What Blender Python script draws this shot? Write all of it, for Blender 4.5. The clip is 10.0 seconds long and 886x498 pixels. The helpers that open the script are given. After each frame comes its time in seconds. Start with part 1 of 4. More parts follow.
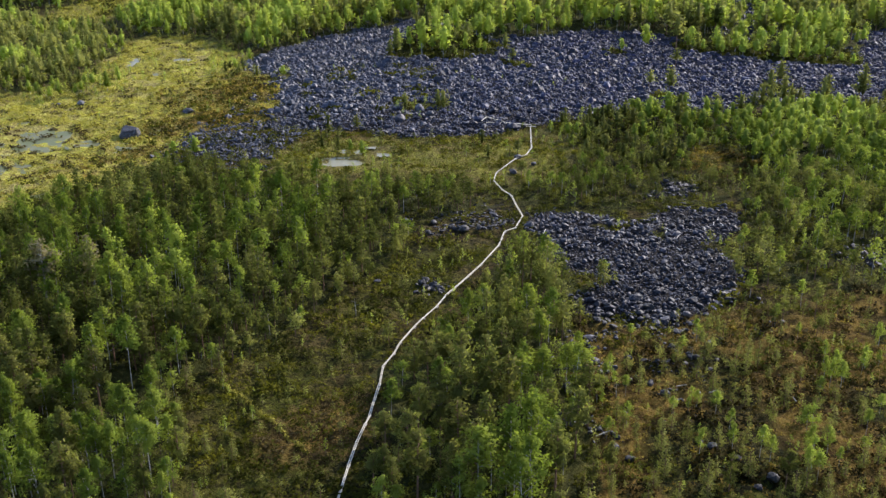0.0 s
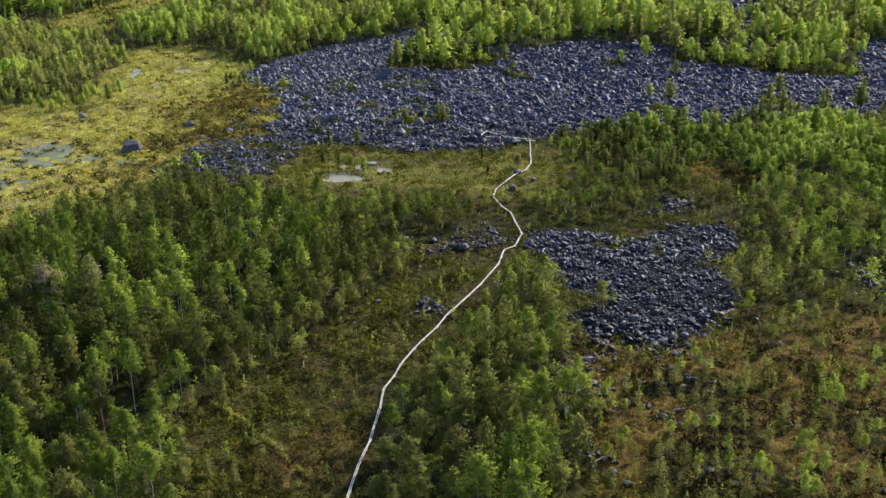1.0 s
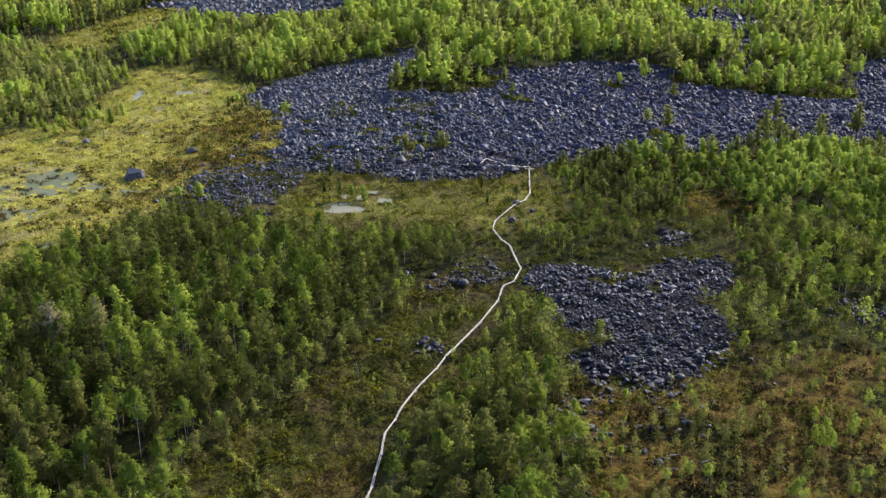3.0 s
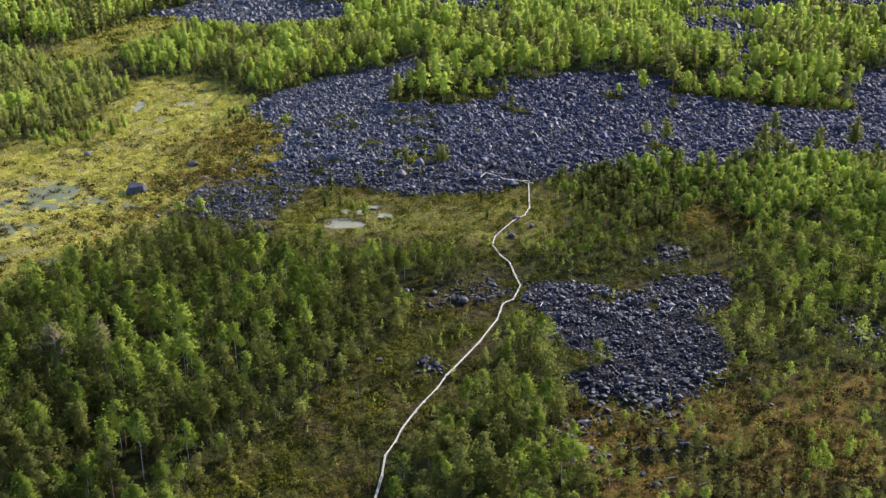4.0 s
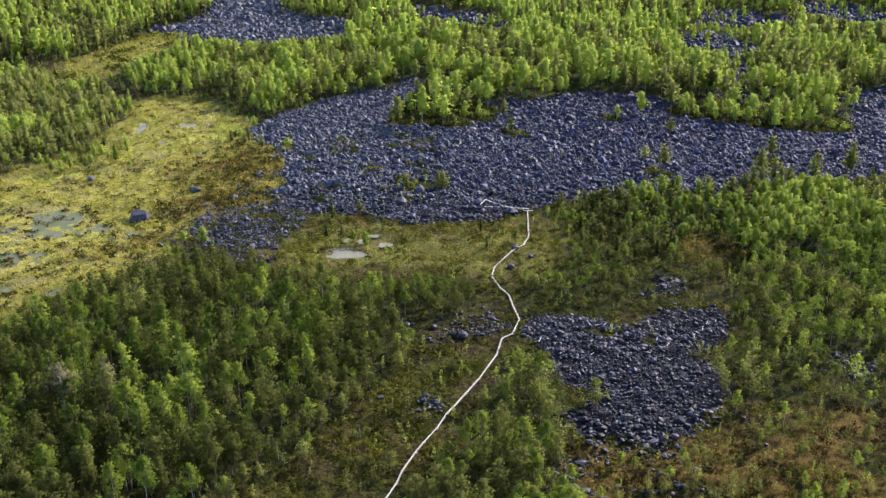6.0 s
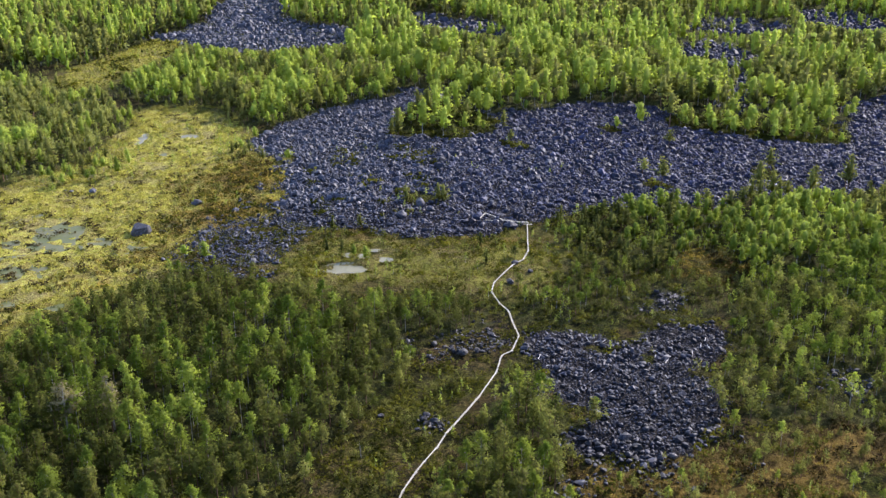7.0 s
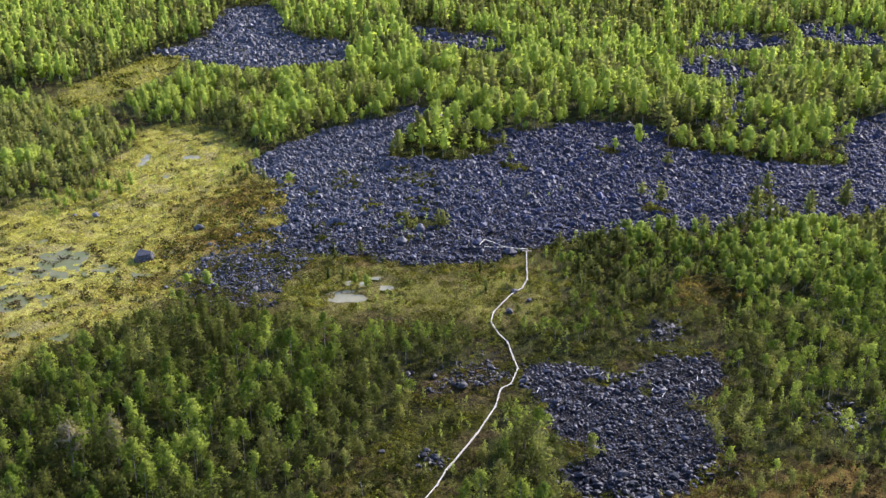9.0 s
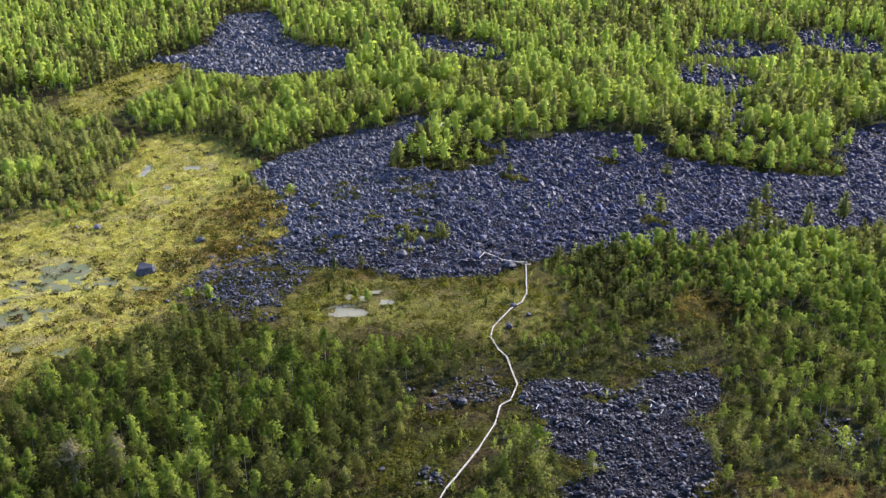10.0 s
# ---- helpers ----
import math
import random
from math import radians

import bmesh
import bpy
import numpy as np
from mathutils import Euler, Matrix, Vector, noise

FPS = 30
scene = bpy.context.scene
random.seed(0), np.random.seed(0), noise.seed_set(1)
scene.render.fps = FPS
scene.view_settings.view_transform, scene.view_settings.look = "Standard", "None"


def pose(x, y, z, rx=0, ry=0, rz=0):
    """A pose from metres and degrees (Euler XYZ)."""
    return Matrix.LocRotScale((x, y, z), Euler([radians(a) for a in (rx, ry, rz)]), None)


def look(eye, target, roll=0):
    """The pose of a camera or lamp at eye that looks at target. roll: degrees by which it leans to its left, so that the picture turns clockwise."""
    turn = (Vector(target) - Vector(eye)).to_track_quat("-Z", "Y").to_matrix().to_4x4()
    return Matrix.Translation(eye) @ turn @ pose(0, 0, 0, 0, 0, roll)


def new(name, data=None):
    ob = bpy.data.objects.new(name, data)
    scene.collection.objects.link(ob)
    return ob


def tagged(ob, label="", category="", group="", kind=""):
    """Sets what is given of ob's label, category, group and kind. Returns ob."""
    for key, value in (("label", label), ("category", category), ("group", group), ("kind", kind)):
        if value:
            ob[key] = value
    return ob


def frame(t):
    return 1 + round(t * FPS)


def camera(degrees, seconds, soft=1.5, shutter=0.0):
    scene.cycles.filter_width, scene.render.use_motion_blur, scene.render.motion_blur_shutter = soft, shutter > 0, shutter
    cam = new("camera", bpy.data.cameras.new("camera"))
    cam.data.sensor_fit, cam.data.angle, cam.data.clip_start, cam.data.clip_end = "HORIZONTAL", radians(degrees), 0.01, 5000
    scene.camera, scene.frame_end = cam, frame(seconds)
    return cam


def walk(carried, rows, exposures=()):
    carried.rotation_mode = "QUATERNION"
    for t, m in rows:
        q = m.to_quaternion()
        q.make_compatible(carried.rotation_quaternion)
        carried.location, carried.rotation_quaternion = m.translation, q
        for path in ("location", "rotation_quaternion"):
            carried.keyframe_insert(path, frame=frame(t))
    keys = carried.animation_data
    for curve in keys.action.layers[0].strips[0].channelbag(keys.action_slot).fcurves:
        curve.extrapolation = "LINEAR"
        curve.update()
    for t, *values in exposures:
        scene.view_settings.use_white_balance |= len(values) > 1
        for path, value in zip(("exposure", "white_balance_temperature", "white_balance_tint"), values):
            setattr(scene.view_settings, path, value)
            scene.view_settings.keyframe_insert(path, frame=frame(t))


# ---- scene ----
# The camera: a drone that climbs straight up with a fixed downward tilt.
cam = camera(44.05, 10.0, soft=1.45)
CLIMB = [(0.0, 0.0), (1.0, 3.40), (2.5, 8.51), (4.0, 13.71), (5.5, 18.89), (7.0, 24.11), (8.5, 29.26), (10.0, 34.46)]
walk(cam, [(t, pose(0, 0, 75.0 + up, 90 - 23.10, 0, 0)) for t, up in CLIMB], [(0.0, 0.73, 5980, 18), (10.0, 1.05, 5700, 24)])

# ---- world and sun ----
SUN_ELEVATION, SUN_AZIMUTH = radians(32), radians(46)   # azimuth clockwise from the viewing direction (+y)
world = bpy.data.worlds.new("sky")
scene.world = world
world.use_nodes = True
wn = world.node_tree
sky = wn.nodes.new("ShaderNodeTexSky")
sky.sky_type, sky.sun_disc = "NISHITA", False
sky.sun_elevation, sky.sun_rotation = SUN_ELEVATION, SUN_AZIMUTH
wn.links.new(sky.outputs[0], wn.nodes["Background"].inputs[0])
wn.nodes["Background"].inputs[1].default_value = 0.15
sun = new("sun", bpy.data.lights.new("sun", "SUN"))
sun.data.energy, sun.data.angle, sun.data.color = 3.5, radians(1.2), (1.0, 0.91, 0.75)
to_sun = Vector((math.sin(SUN_AZIMUTH) * math.cos(SUN_ELEVATION), math.cos(SUN_AZIMUTH) * math.cos(SUN_ELEVATION), math.sin(SUN_ELEVATION)))
sun.matrix_world = look(to_sun * 200, (0, 0, 0))


# ---- materials ----
def material(name):
    m = bpy.data.materials.new(name)
    m.use_nodes = True
    t = m.node_tree
    return m, t, t.nodes["Principled BSDF"]


def node(t, kind, **values):
    n = t.nodes.new(kind)
    for key, value in values.items():
        n.inputs[key].default_value = value
    return n


def mix(t, fac, a, b, blend="MIX"):
    """A colour mix; fac, a and b are sockets or values."""
    n = t.nodes.new("ShaderNodeMix")
    n.data_type, n.blend_type = "RGBA", blend
    for i, v in ((0, fac), (6, a), (7, b)):
        if isinstance(v, bpy.types.NodeSocket):
            t.links.new(v, n.inputs[i])
        else:
            n.inputs[i].default_value = v if i == 0 else (*v, 1)
    return n.outputs[2]


def ramp(t, value, *stops):
    n = t.nodes.new("ShaderNodeMapRange")
    n.inputs["From Min"].default_value, n.inputs["From Max"].default_value = stops
    t.links.new(value, n.inputs["Value"])
    return n.outputs[0]


def math_node(t, op, a, b):
    n = t.nodes.new("ShaderNodeMath")
    n.operation = op
    for i, v in enumerate((a, b)):
        if isinstance(v, bpy.types.NodeSocket):
            t.links.new(v, n.inputs[i])
        else:
            n.inputs[i].default_value = v
    return n.outputs[0]


def noise_at(t, scale, detail=3.0, rough=0.6):
    c = t.nodes.new("ShaderNodeNewGeometry")
    n = node(t, "ShaderNodeTexNoise", Scale=scale, Detail=detail, Roughness=rough)
    t.links.new(c.outputs["Position"], n.inputs["Vector"])
    return n.outputs["Fac"]


def attribute(t, name):
    n = t.nodes.new("ShaderNodeAttribute")
    n.attribute_name = name
    return n.outputs["Fac"]


def bump(t, bsdf, height, strength, distance):
    b = node(t, "ShaderNodeBump", Strength=strength, Distance=distance)
    t.links.new(height, b.inputs["Height"])
    t.links.new(b.outputs[0], bsdf.inputs["Normal"])


def ground_material():
    m, t, b = material("heath_and_bog_ground")
    big, mid, fine = noise_at(t, 0.09, 3), noise_at(t, 0.55, 4), noise_at(t, 2.6, 4, 0.7)
    moss = mix(t, ramp(t, mid, 0.38, 0.62), (0.024, 0.030, 0.006), (0.095, 0.100, 0.015))
    heath = mix(t, ramp(t, mid, 0.36, 0.60), (0.042, 0.027, 0.012), (0.122, 0.090, 0.030))
    floor = mix(t, ramp(t, big, 0.42, 0.58), moss, heath)
    floor = mix(t, ramp(t, fine, 0.57, 0.69), floor, (0.150, 0.142, 0.020))
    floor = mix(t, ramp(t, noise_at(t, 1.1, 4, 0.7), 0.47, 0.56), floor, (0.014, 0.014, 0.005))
    bog = mix(t, ramp(t, mid, 0.42, 0.58), (0.478, 0.455, 0.060), (0.312, 0.248, 0.055))
    bog = mix(t, ramp(t, big, 0.50, 0.62), bog, (0.262, 0.212, 0.075))
    bog = mix(t, ramp(t, fine, 0.50, 0.62), bog, (0.500, 0.475, 0.135))
    bog = mix(t, ramp(t, noise_at(t, 1.6, 4, 0.7), 0.59, 0.66), bog, (0.085, 0.068, 0.022))
    brown = mix(t, ramp(t, mid, 0.40, 0.60), (0.054, 0.030, 0.010), (0.202, 0.132, 0.031))
    brown = mix(t, ramp(t, fine, 0.50, 0.66), brown, (0.165, 0.130, 0.030))
    col = mix(t, attribute(t, "bog"), floor, bog)
    col = mix(t, attribute(t, "heath"), col, brown)
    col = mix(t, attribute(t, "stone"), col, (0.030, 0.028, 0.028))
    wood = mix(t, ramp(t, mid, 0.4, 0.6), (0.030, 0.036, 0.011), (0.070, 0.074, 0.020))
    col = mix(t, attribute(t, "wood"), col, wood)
    t.links.new(col, b.inputs["Base Color"])
    b.inputs["Roughness"].default_value = 0.95
    b.inputs["Specular IOR Level"].default_value = 0.05
    bump(t, b, math_node(t, "ADD", mid, fine), 1.0, 0.6)
    return m


def stone_material(name, dark, light, warm):
    m, t, b = material(name)
    g = t.nodes.new("ShaderNodeNewGeometry")
    o = t.nodes.new("ShaderNodeObjectInfo")
    pick = math_node(t, "FRACT", math_node(t, "ADD", g.outputs["Random Per Island"], o.outputs["Random"]), 0.0)
    pick = math_node(t, "POWER", pick, 1.9)
    fine = noise_at(t, 3.0, 4, 0.7)
    col = mix(t, pick, dark, light)
    col = mix(t, ramp(t, pick, 0.90, 1.0), col, warm)
    # pale western lichen; painted shade darkens eastern stones, painted haze blues northern ones
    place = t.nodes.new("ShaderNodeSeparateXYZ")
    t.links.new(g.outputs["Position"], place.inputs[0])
    # bare is the eastward ramp of that painted shade
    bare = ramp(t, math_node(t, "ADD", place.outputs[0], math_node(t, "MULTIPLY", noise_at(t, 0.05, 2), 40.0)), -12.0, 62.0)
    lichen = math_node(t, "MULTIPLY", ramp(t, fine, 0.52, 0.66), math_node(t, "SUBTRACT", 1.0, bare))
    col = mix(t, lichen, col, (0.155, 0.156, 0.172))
    north_haze = ramp(t, place.outputs[1], 205.0, 235.0)
    col = mix(t, bare, col, mix(t, north_haze, (0.46, 0.455, 0.49), (0.305, 0.350, 0.72)), "MULTIPLY")
    t.links.new(col, b.inputs["Base Color"])
    b.inputs["Roughness"].default_value = 0.58
    bump(t, b, noise_at(t, 5.0, 4), 0.5, 0.10)
    return m


def leaf_material(name, low, high, glow, through_share, uneven=0.5, warm=None):
    """Leaves or needles: diffuse and translucent, varied tree by tree and clump by clump."""
    m, t, b = material(name)
    g = t.nodes.new("ShaderNodeNewGeometry")
    o = t.nodes.new("ShaderNodeObjectInfo")
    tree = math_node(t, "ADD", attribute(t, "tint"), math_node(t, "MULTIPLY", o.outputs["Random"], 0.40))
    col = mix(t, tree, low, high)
    if warm:                                 # some trees lean towards a warmer hue
        hue = math_node(t, "FRACT", math_node(t, "MULTIPLY", tree, 9.7), 0.0)
        col = mix(t, math_node(t, "MULTIPLY", math_node(t, "POWER", hue, 1.5), 0.42), col, warm)
    col = mix(t, math_node(t, "MULTIPLY", g.outputs["Random Per Island"], uneven), col, glow)
    t.links.new(col, b.inputs["Base Color"])
    b.inputs["Roughness"].default_value = 0.6
    b.inputs["Specular IOR Level"].default_value = 0.02
    tr = t.nodes.new("ShaderNodeBsdfTranslucent")
    t.links.new(mix(t, 1.0, col, (1.55, 1.6, 0.9), "MULTIPLY"), tr.inputs[0])
    ms = t.nodes.new("ShaderNodeMixShader")
    ms.inputs[0].default_value = through_share
    t.links.new(b.outputs[0], ms.inputs[1])
    t.links.new(tr.outputs[0], ms.inputs[2])
    t.links.new(ms.outputs[0], t.nodes["Material Output"].inputs[0])
    return m


def plain_material(name, a, c, scale, rough=0.8, relief=0.3, uneven=0.0):
    m, t, b = material(name)
    n = noise_at(t, scale, 4, 0.7)
    col = mix(t, ramp(t, n, 0.35, 0.65), a, c)
    if uneven:                               # some pieces are greyer than others
        o = t.nodes.new("ShaderNodeObjectInfo")
        col = mix(t, math_node(t, "MULTIPLY", math_node(t, "POWER", o.outputs["Random"], 3.0), uneven), col, tuple(v * 0.35 for v in a))
    t.links.new(col, b.inputs["Base Color"])
    b.inputs["Roughness"].default_value = rough
    bump(t, b, n, relief, 0.03)
    return m


def water_material(name, shallow, deep, gloss):
    m, t, b = material(name)
    t.links.new(mix(t, ramp(t, noise_at(t, 0.30, 3), 0.42, 0.58), shallow, deep), b.inputs["Base Color"])
    b.inputs["Roughness"].default_value = gloss
    b.inputs["Specular IOR Level"].default_value = 0.12
    bump(t, b, noise_at(t, 2.0, 2), 0.05, 0.02)
    return m


M_GROUND = ground_material()
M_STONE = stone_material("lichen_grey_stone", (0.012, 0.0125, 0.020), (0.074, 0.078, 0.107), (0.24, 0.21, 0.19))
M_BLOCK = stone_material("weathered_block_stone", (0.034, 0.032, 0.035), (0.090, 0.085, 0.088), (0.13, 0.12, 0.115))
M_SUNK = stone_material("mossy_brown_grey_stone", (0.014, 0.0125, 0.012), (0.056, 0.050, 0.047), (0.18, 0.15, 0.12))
# The high colours are pale to take the haze on far trees.
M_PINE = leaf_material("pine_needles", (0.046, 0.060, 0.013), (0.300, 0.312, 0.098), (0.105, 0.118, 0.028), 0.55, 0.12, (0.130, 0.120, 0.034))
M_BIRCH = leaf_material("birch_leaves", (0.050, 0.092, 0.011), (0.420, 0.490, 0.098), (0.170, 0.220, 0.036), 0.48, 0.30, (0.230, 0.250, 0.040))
M_DEAD = leaf_material("grey_dead_twigs", (0.200, 0.175, 0.095), (0.27, 0.240, 0.135), (0.25, 0.225, 0.130), 0.35, 0.3)
M_TUFT = leaf_material("dwarf_shrub_leaves", (0.016, 0.021, 0.005), (0.108, 0.106, 0.014), (0.060, 0.074, 0.010), 0.35, 0.3)
M_MOSS = leaf_material("mire_moss_and_grass", (0.024, 0.030, 0.005), (0.180, 0.172, 0.018), (0.096, 0.102, 0.012), 0.4, 0.3)
M_SEDGE = leaf_material("bog_sedge", (0.225, 0.210, 0.042), (0.455, 0.420, 0.088), (0.400, 0.370, 0.078), 0.38)
M_PEAT = leaf_material("peaty_heather", (0.045, 0.034, 0.018), (0.095, 0.070, 0.030), (0.120, 0.100, 0.035), 0.2)
M_HEATHER = leaf_material("rusty_heather", (0.050, 0.028, 0.010), (0.310, 0.235, 0.046), (0.165, 0.138, 0.028), 0.3, 0.25)
M_DARK = leaf_material("dark_heather", (0.014, 0.011, 0.004), (0.066, 0.046, 0.012), (0.042, 0.042, 0.010), 0.20, 0.35)
M_PBARK = plain_material("pine_bark", (0.11, 0.065, 0.040), (0.22, 0.12, 0.065), 4.0)
M_BBARK = plain_material("birch_bark", (0.50, 0.48, 0.44), (0.20, 0.18, 0.16), 3.0)
M_GREYWOOD = plain_material("grey_weathered_wood", (0.42, 0.40, 0.37), (0.60, 0.57, 0.52), 3.0)
M_SNAG = plain_material("grey_dead_bark", (0.20, 0.185, 0.15), (0.36, 0.34, 0.29), 3.0)
M_BOARD = plain_material("pale_weathered_boards", (0.48, 0.435, 0.330), (0.72, 0.665, 0.520), 2.5, uneven=0.5)
M_POND = water_material("silty_pond_water", (0.270, 0.252, 0.150), (0.210, 0.200, 0.115), 0.25)
M_BOGPOOL = water_material("mossy_bog_water", (0.165, 0.160, 0.072), (0.130, 0.142, 0.042), 0.34)


# ---- the plan, in metres ----
MAIN_FIELD = [(-58, 245), (-48, 250), (-41, 255), (-41, 271), (-45, 292), (-55, 306), (-58, 320), (-48, 336), (-35, 353), (-18, 365), (-13, 379), (1, 366), (14, 343), (27, 346), (45, 355), (66, 355), (74, 346), (92, 336), (110, 329), (131, 342), (140, 370), (158, 375), (174, 374), (163, 327), (135, 280), (121, 277), (109, 274), (92, 267), (76, 265), (66, 258), (50, 257), (35, 253), (22, 247), (11, 236), (-1, 234), (-11, 235), (-20, 244), (-30, 239), (-36, 223), (-36, 214), (-38, 209), (-43, 219), (-52, 225), (-59, 235)]
NEAR_FIELD = [(14.9, 181.1), (17.8, 183.2), (22.1, 185.1), (26.0, 183.5), (31.8, 181.7), (32.7, 178.0), (37.6, 180.0), (38.8, 184.1), (43.6, 187.5), (47.6, 185.2), (53.9, 189.2), (52.5, 180.1), (48.9, 173.0), (45.3, 170.2), (44.5, 166.3), (46.7, 164.0), (46.9, 155.9), (46.0, 152.6), (41.3, 147.1), (37.7, 142.1), (33.6, 140.0), (32.8, 137.5), (29.7, 140.8), (25.9, 142.9), (19.4, 143.3), (18.2, 147.2), (21.8, 150.2), (25, 151), (26.8, 152.7), (24.6, 154.5), (21.7, 155.4), (19.0, 157.6), (17.8, 162.7), (17.4, 170.2), (15.8, 176.5)]
STRIP = [(-8.5, 183), (-2.4, 182), (4, 186.5), (8, 190), (12.5, 190), (13.9, 183), (10, 178.5), (4, 174), (-3, 172.5), (-6.8, 176.5)]
PATCH_E = [(65, 169), (74, 173), (78, 171), (74, 165), (68, 160), (65, 163)]
PATCH_N = [(36, 196), (43, 200), (45, 205), (49, 204), (48, 199), (42, 194)]
PATCH_S = [(17, 136), (25, 137), (25, 131), (20, 125), (17, 132)]
FAR_NW = [(-132, 489), (-116, 503), (-112, 524), (-116, 566), (-115, 590), (-95, 596), (-86, 566), (-79, 536), (-70, 511), (-58, 498), (-44, 488), (-40, 452), (-56, 450), (-72, 446), (-90, 455), (-112, 470)]
GAP = [(110, 434), (117, 431), (105, 365), (96, 345), (92, 348), (101, 382)]
BORDER = [(-72, 349), (-62, 356), (-58, 318), (-46, 296), (-55, 292), (-65, 302), (-69, 325)]
FAR_N = [(-15, 521), (2, 506), (19, 487), (28, 469), (23, 458), (4, 477), (-11, 490)]
FAR_NE = [(98, 456), (115, 460), (124, 439), (125, 426), (107, 424), (95, 432)]
FAR_NE2 = [(119, 513), (144, 510), (158, 493), (133, 475), (112, 484)]
FAR_E = [(172, 537), (189, 542), (205, 508), (200, 490), (183, 489), (168, 508)]
ISLAND = [(-16, 319), (-4, 315), (12, 318), (17, 323), (19, 333), (14, 341), (1, 363), (-12, 354)]
SPUR = [(68, 334), (90, 321), (106, 316), (124, 317), (127, 333), (96, 345), (72, 346)]
BOG = [(-85, 183), (-83, 194), (-74, 200), (-69, 206), (-61, 219), (-59, 238), (-58, 245), (-48, 250), (-41, 255), (-41, 271), (-45, 292), (-55, 306), (-60, 323), (-65, 342), (-75, 363), (-96, 370), (-104, 361), (-103, 335), (-105, 307), (-117, 294), (-125, 272), (-114, 210)]
BROWN_BOG = [(-73, 247), (-67, 266), (-70, 284), (-62, 300), (-55, 303), (-45, 290), (-42, 271), (-42, 255), (-50, 245), (-58, 235), (-62, 226)]
FAR_BOG = [(-149, 403), (-140, 456), (-127, 480), (-112, 472), (-113, 442), (-124, 421), (-127, 401), (-138, 394)]
BOG_TREES = [(-115, 283), (-104, 276), (-90, 278), (-84, 285), (-88, 303), (-101, 315), (-109, 303)]
PEAT_S = [(-20, 104), (-11.5, 103), (-9.5, 120), (-17, 119)]
MIRE_S = [(-27, 97), (-31, 111), (-34, 122), (-27, 128), (-21, 138), (-13, 153), (-8, 162), (-2, 167), (9, 175), (10, 170), (1, 149), (-6, 130), (-10, 110), (-11, 97)]
MIRE_N = [(-43, 215), (-37, 227), (-30, 236), (-19, 239), (-1, 231), (11, 234), (20, 241), (28, 231), (26, 205), (11, 202), (-10, 207), (-27, 205)]
MIRE_E = [(20, 241), (59, 254), (67, 233), (56, 193), (41, 188), (15, 189), (26, 207)]
HEATH = [(18, 141), (33, 138), (43, 146), (55, 143), (71, 161), (86, 157), (56, 91), (12, 90), (19, 118)]
WOOD_W = [(-96, 171), (-82, 174), (-77, 190), (-63, 204), (-46, 204), (-26, 196), (-10, 194), (9, 193), (12, 189), (4, 186), (-7, 183), (-9, 170), (-14, 156), (-21, 138), (-26, 130), (-33, 122), (-33, 116), (-29, 106), (-25, 90), (-60, 88), (-90, 130)]
WOOD_S = [(-7, 124), (-2, 130), (1, 137), (7, 143), (11, 167), (16, 167), (19, 151), (17, 132), (18, 116), (16, 95), (15, 87), (-9, 87), (-7, 108)]
WOOD_E = [(63, 247), (74, 255), (89, 260), (115, 268), (150, 275), (91, 153), (73, 151), (67, 152), (59, 155), (50, 152), (47, 166), (52, 172), (59, 193)]
GROVE = [(73, 248), (90, 260), (103, 262), (128, 258), (110, 207), (90, 195), (80, 195), (74, 207), (70, 224)]
RIDGE = [(-38, 447), (-16, 365), (-13, 377), (1, 366), (14, 339), (27, 343), (45, 352), (65, 351), (73, 342), (91, 333), (108, 323), (127, 333), (140, 369), (154, 366), (200, 366), (250, 475), (196, 479), (152, 471), (92, 418), (77, 464), (28, 460), (4, 461), (-11, 484), (-39, 525)]
WOOD_NW = [(-121, 388), (-102, 371), (-73, 353), (-61, 335), (-48, 338), (-35, 353), (-18, 365), (-13, 379), (-34, 446), (-53, 449), (-70, 439), (-97, 459), (-109, 428)]
WOOD_FW = [(-143, 273), (-129, 274), (-117, 291), (-104, 305), (-102, 332), (-106, 354), (-128, 389), (-146, 399), (-169, 405), (-203, 408)]
PATH = [(20.0, 241.4), (19.0, 224.7), (17.6, 219.8), (15.0, 216.3), (10.7, 207.3), (9.9, 202.4), (10.5, 200.0), (11.3, 196.6), (12.8, 193.3), (13.3, 188.9), (14.2, 182.2), (12.6, 175.9), (10.6, 174.0), (9.3, 167.3), (6.0, 158.6), (1.4, 148.8), (0.5, 147.0), (-0.9, 142.9), (-2.8, 139.0), (-4.0, 136.2), (-5.8, 131.4), (-6.5, 128.5), (-7.8, 125.0), (-8.0, 120.5), (-8.4, 117.0), (-8.8, 112.9), (-9.2, 111.0), (-10.0, 106.7), (-10.5, 102.6), (-10.9, 98.8), (-11.2, 96.0), (-11.4, 92.4)]
TRACK_X, TRACK_Y = (-30.4, -24.9, -19.7, -15.3), (123.3, 118.1, 111.2, 105.5)
TAIL = [(-64, 250), (-48, 253), (-37, 246), (-29, 240), (-33, 203), (-64, 222)]
FRINGE = [(-62, 226), (-60, 244), (-52, 256), (-48, 275), (-50, 295), (-60, 305), (-44, 315), (-38, 290), (-36, 255), (-34, 225), (-40, 205)]
HEATH_STONES = [(15, 122), (17, 142), (45, 152), (48, 142), (34, 128), (30, 116), (22, 108), (14, 108)]
HEAP = [(-4.2, 149.2), (-3.2, 152.4), (0.4, 152.6), (1.2, 150.6), (-0.5, 148.8)]
BOG_EDGE = [(-92, 180), (-85, 198), (-73, 208), (-64, 222), (-60, 238), (-67, 238), (-75, 221), (-87, 209), (-104, 197)]
EDGE_E = [(28, 241), (60, 253), (68, 254), (66, 243), (32, 231)]
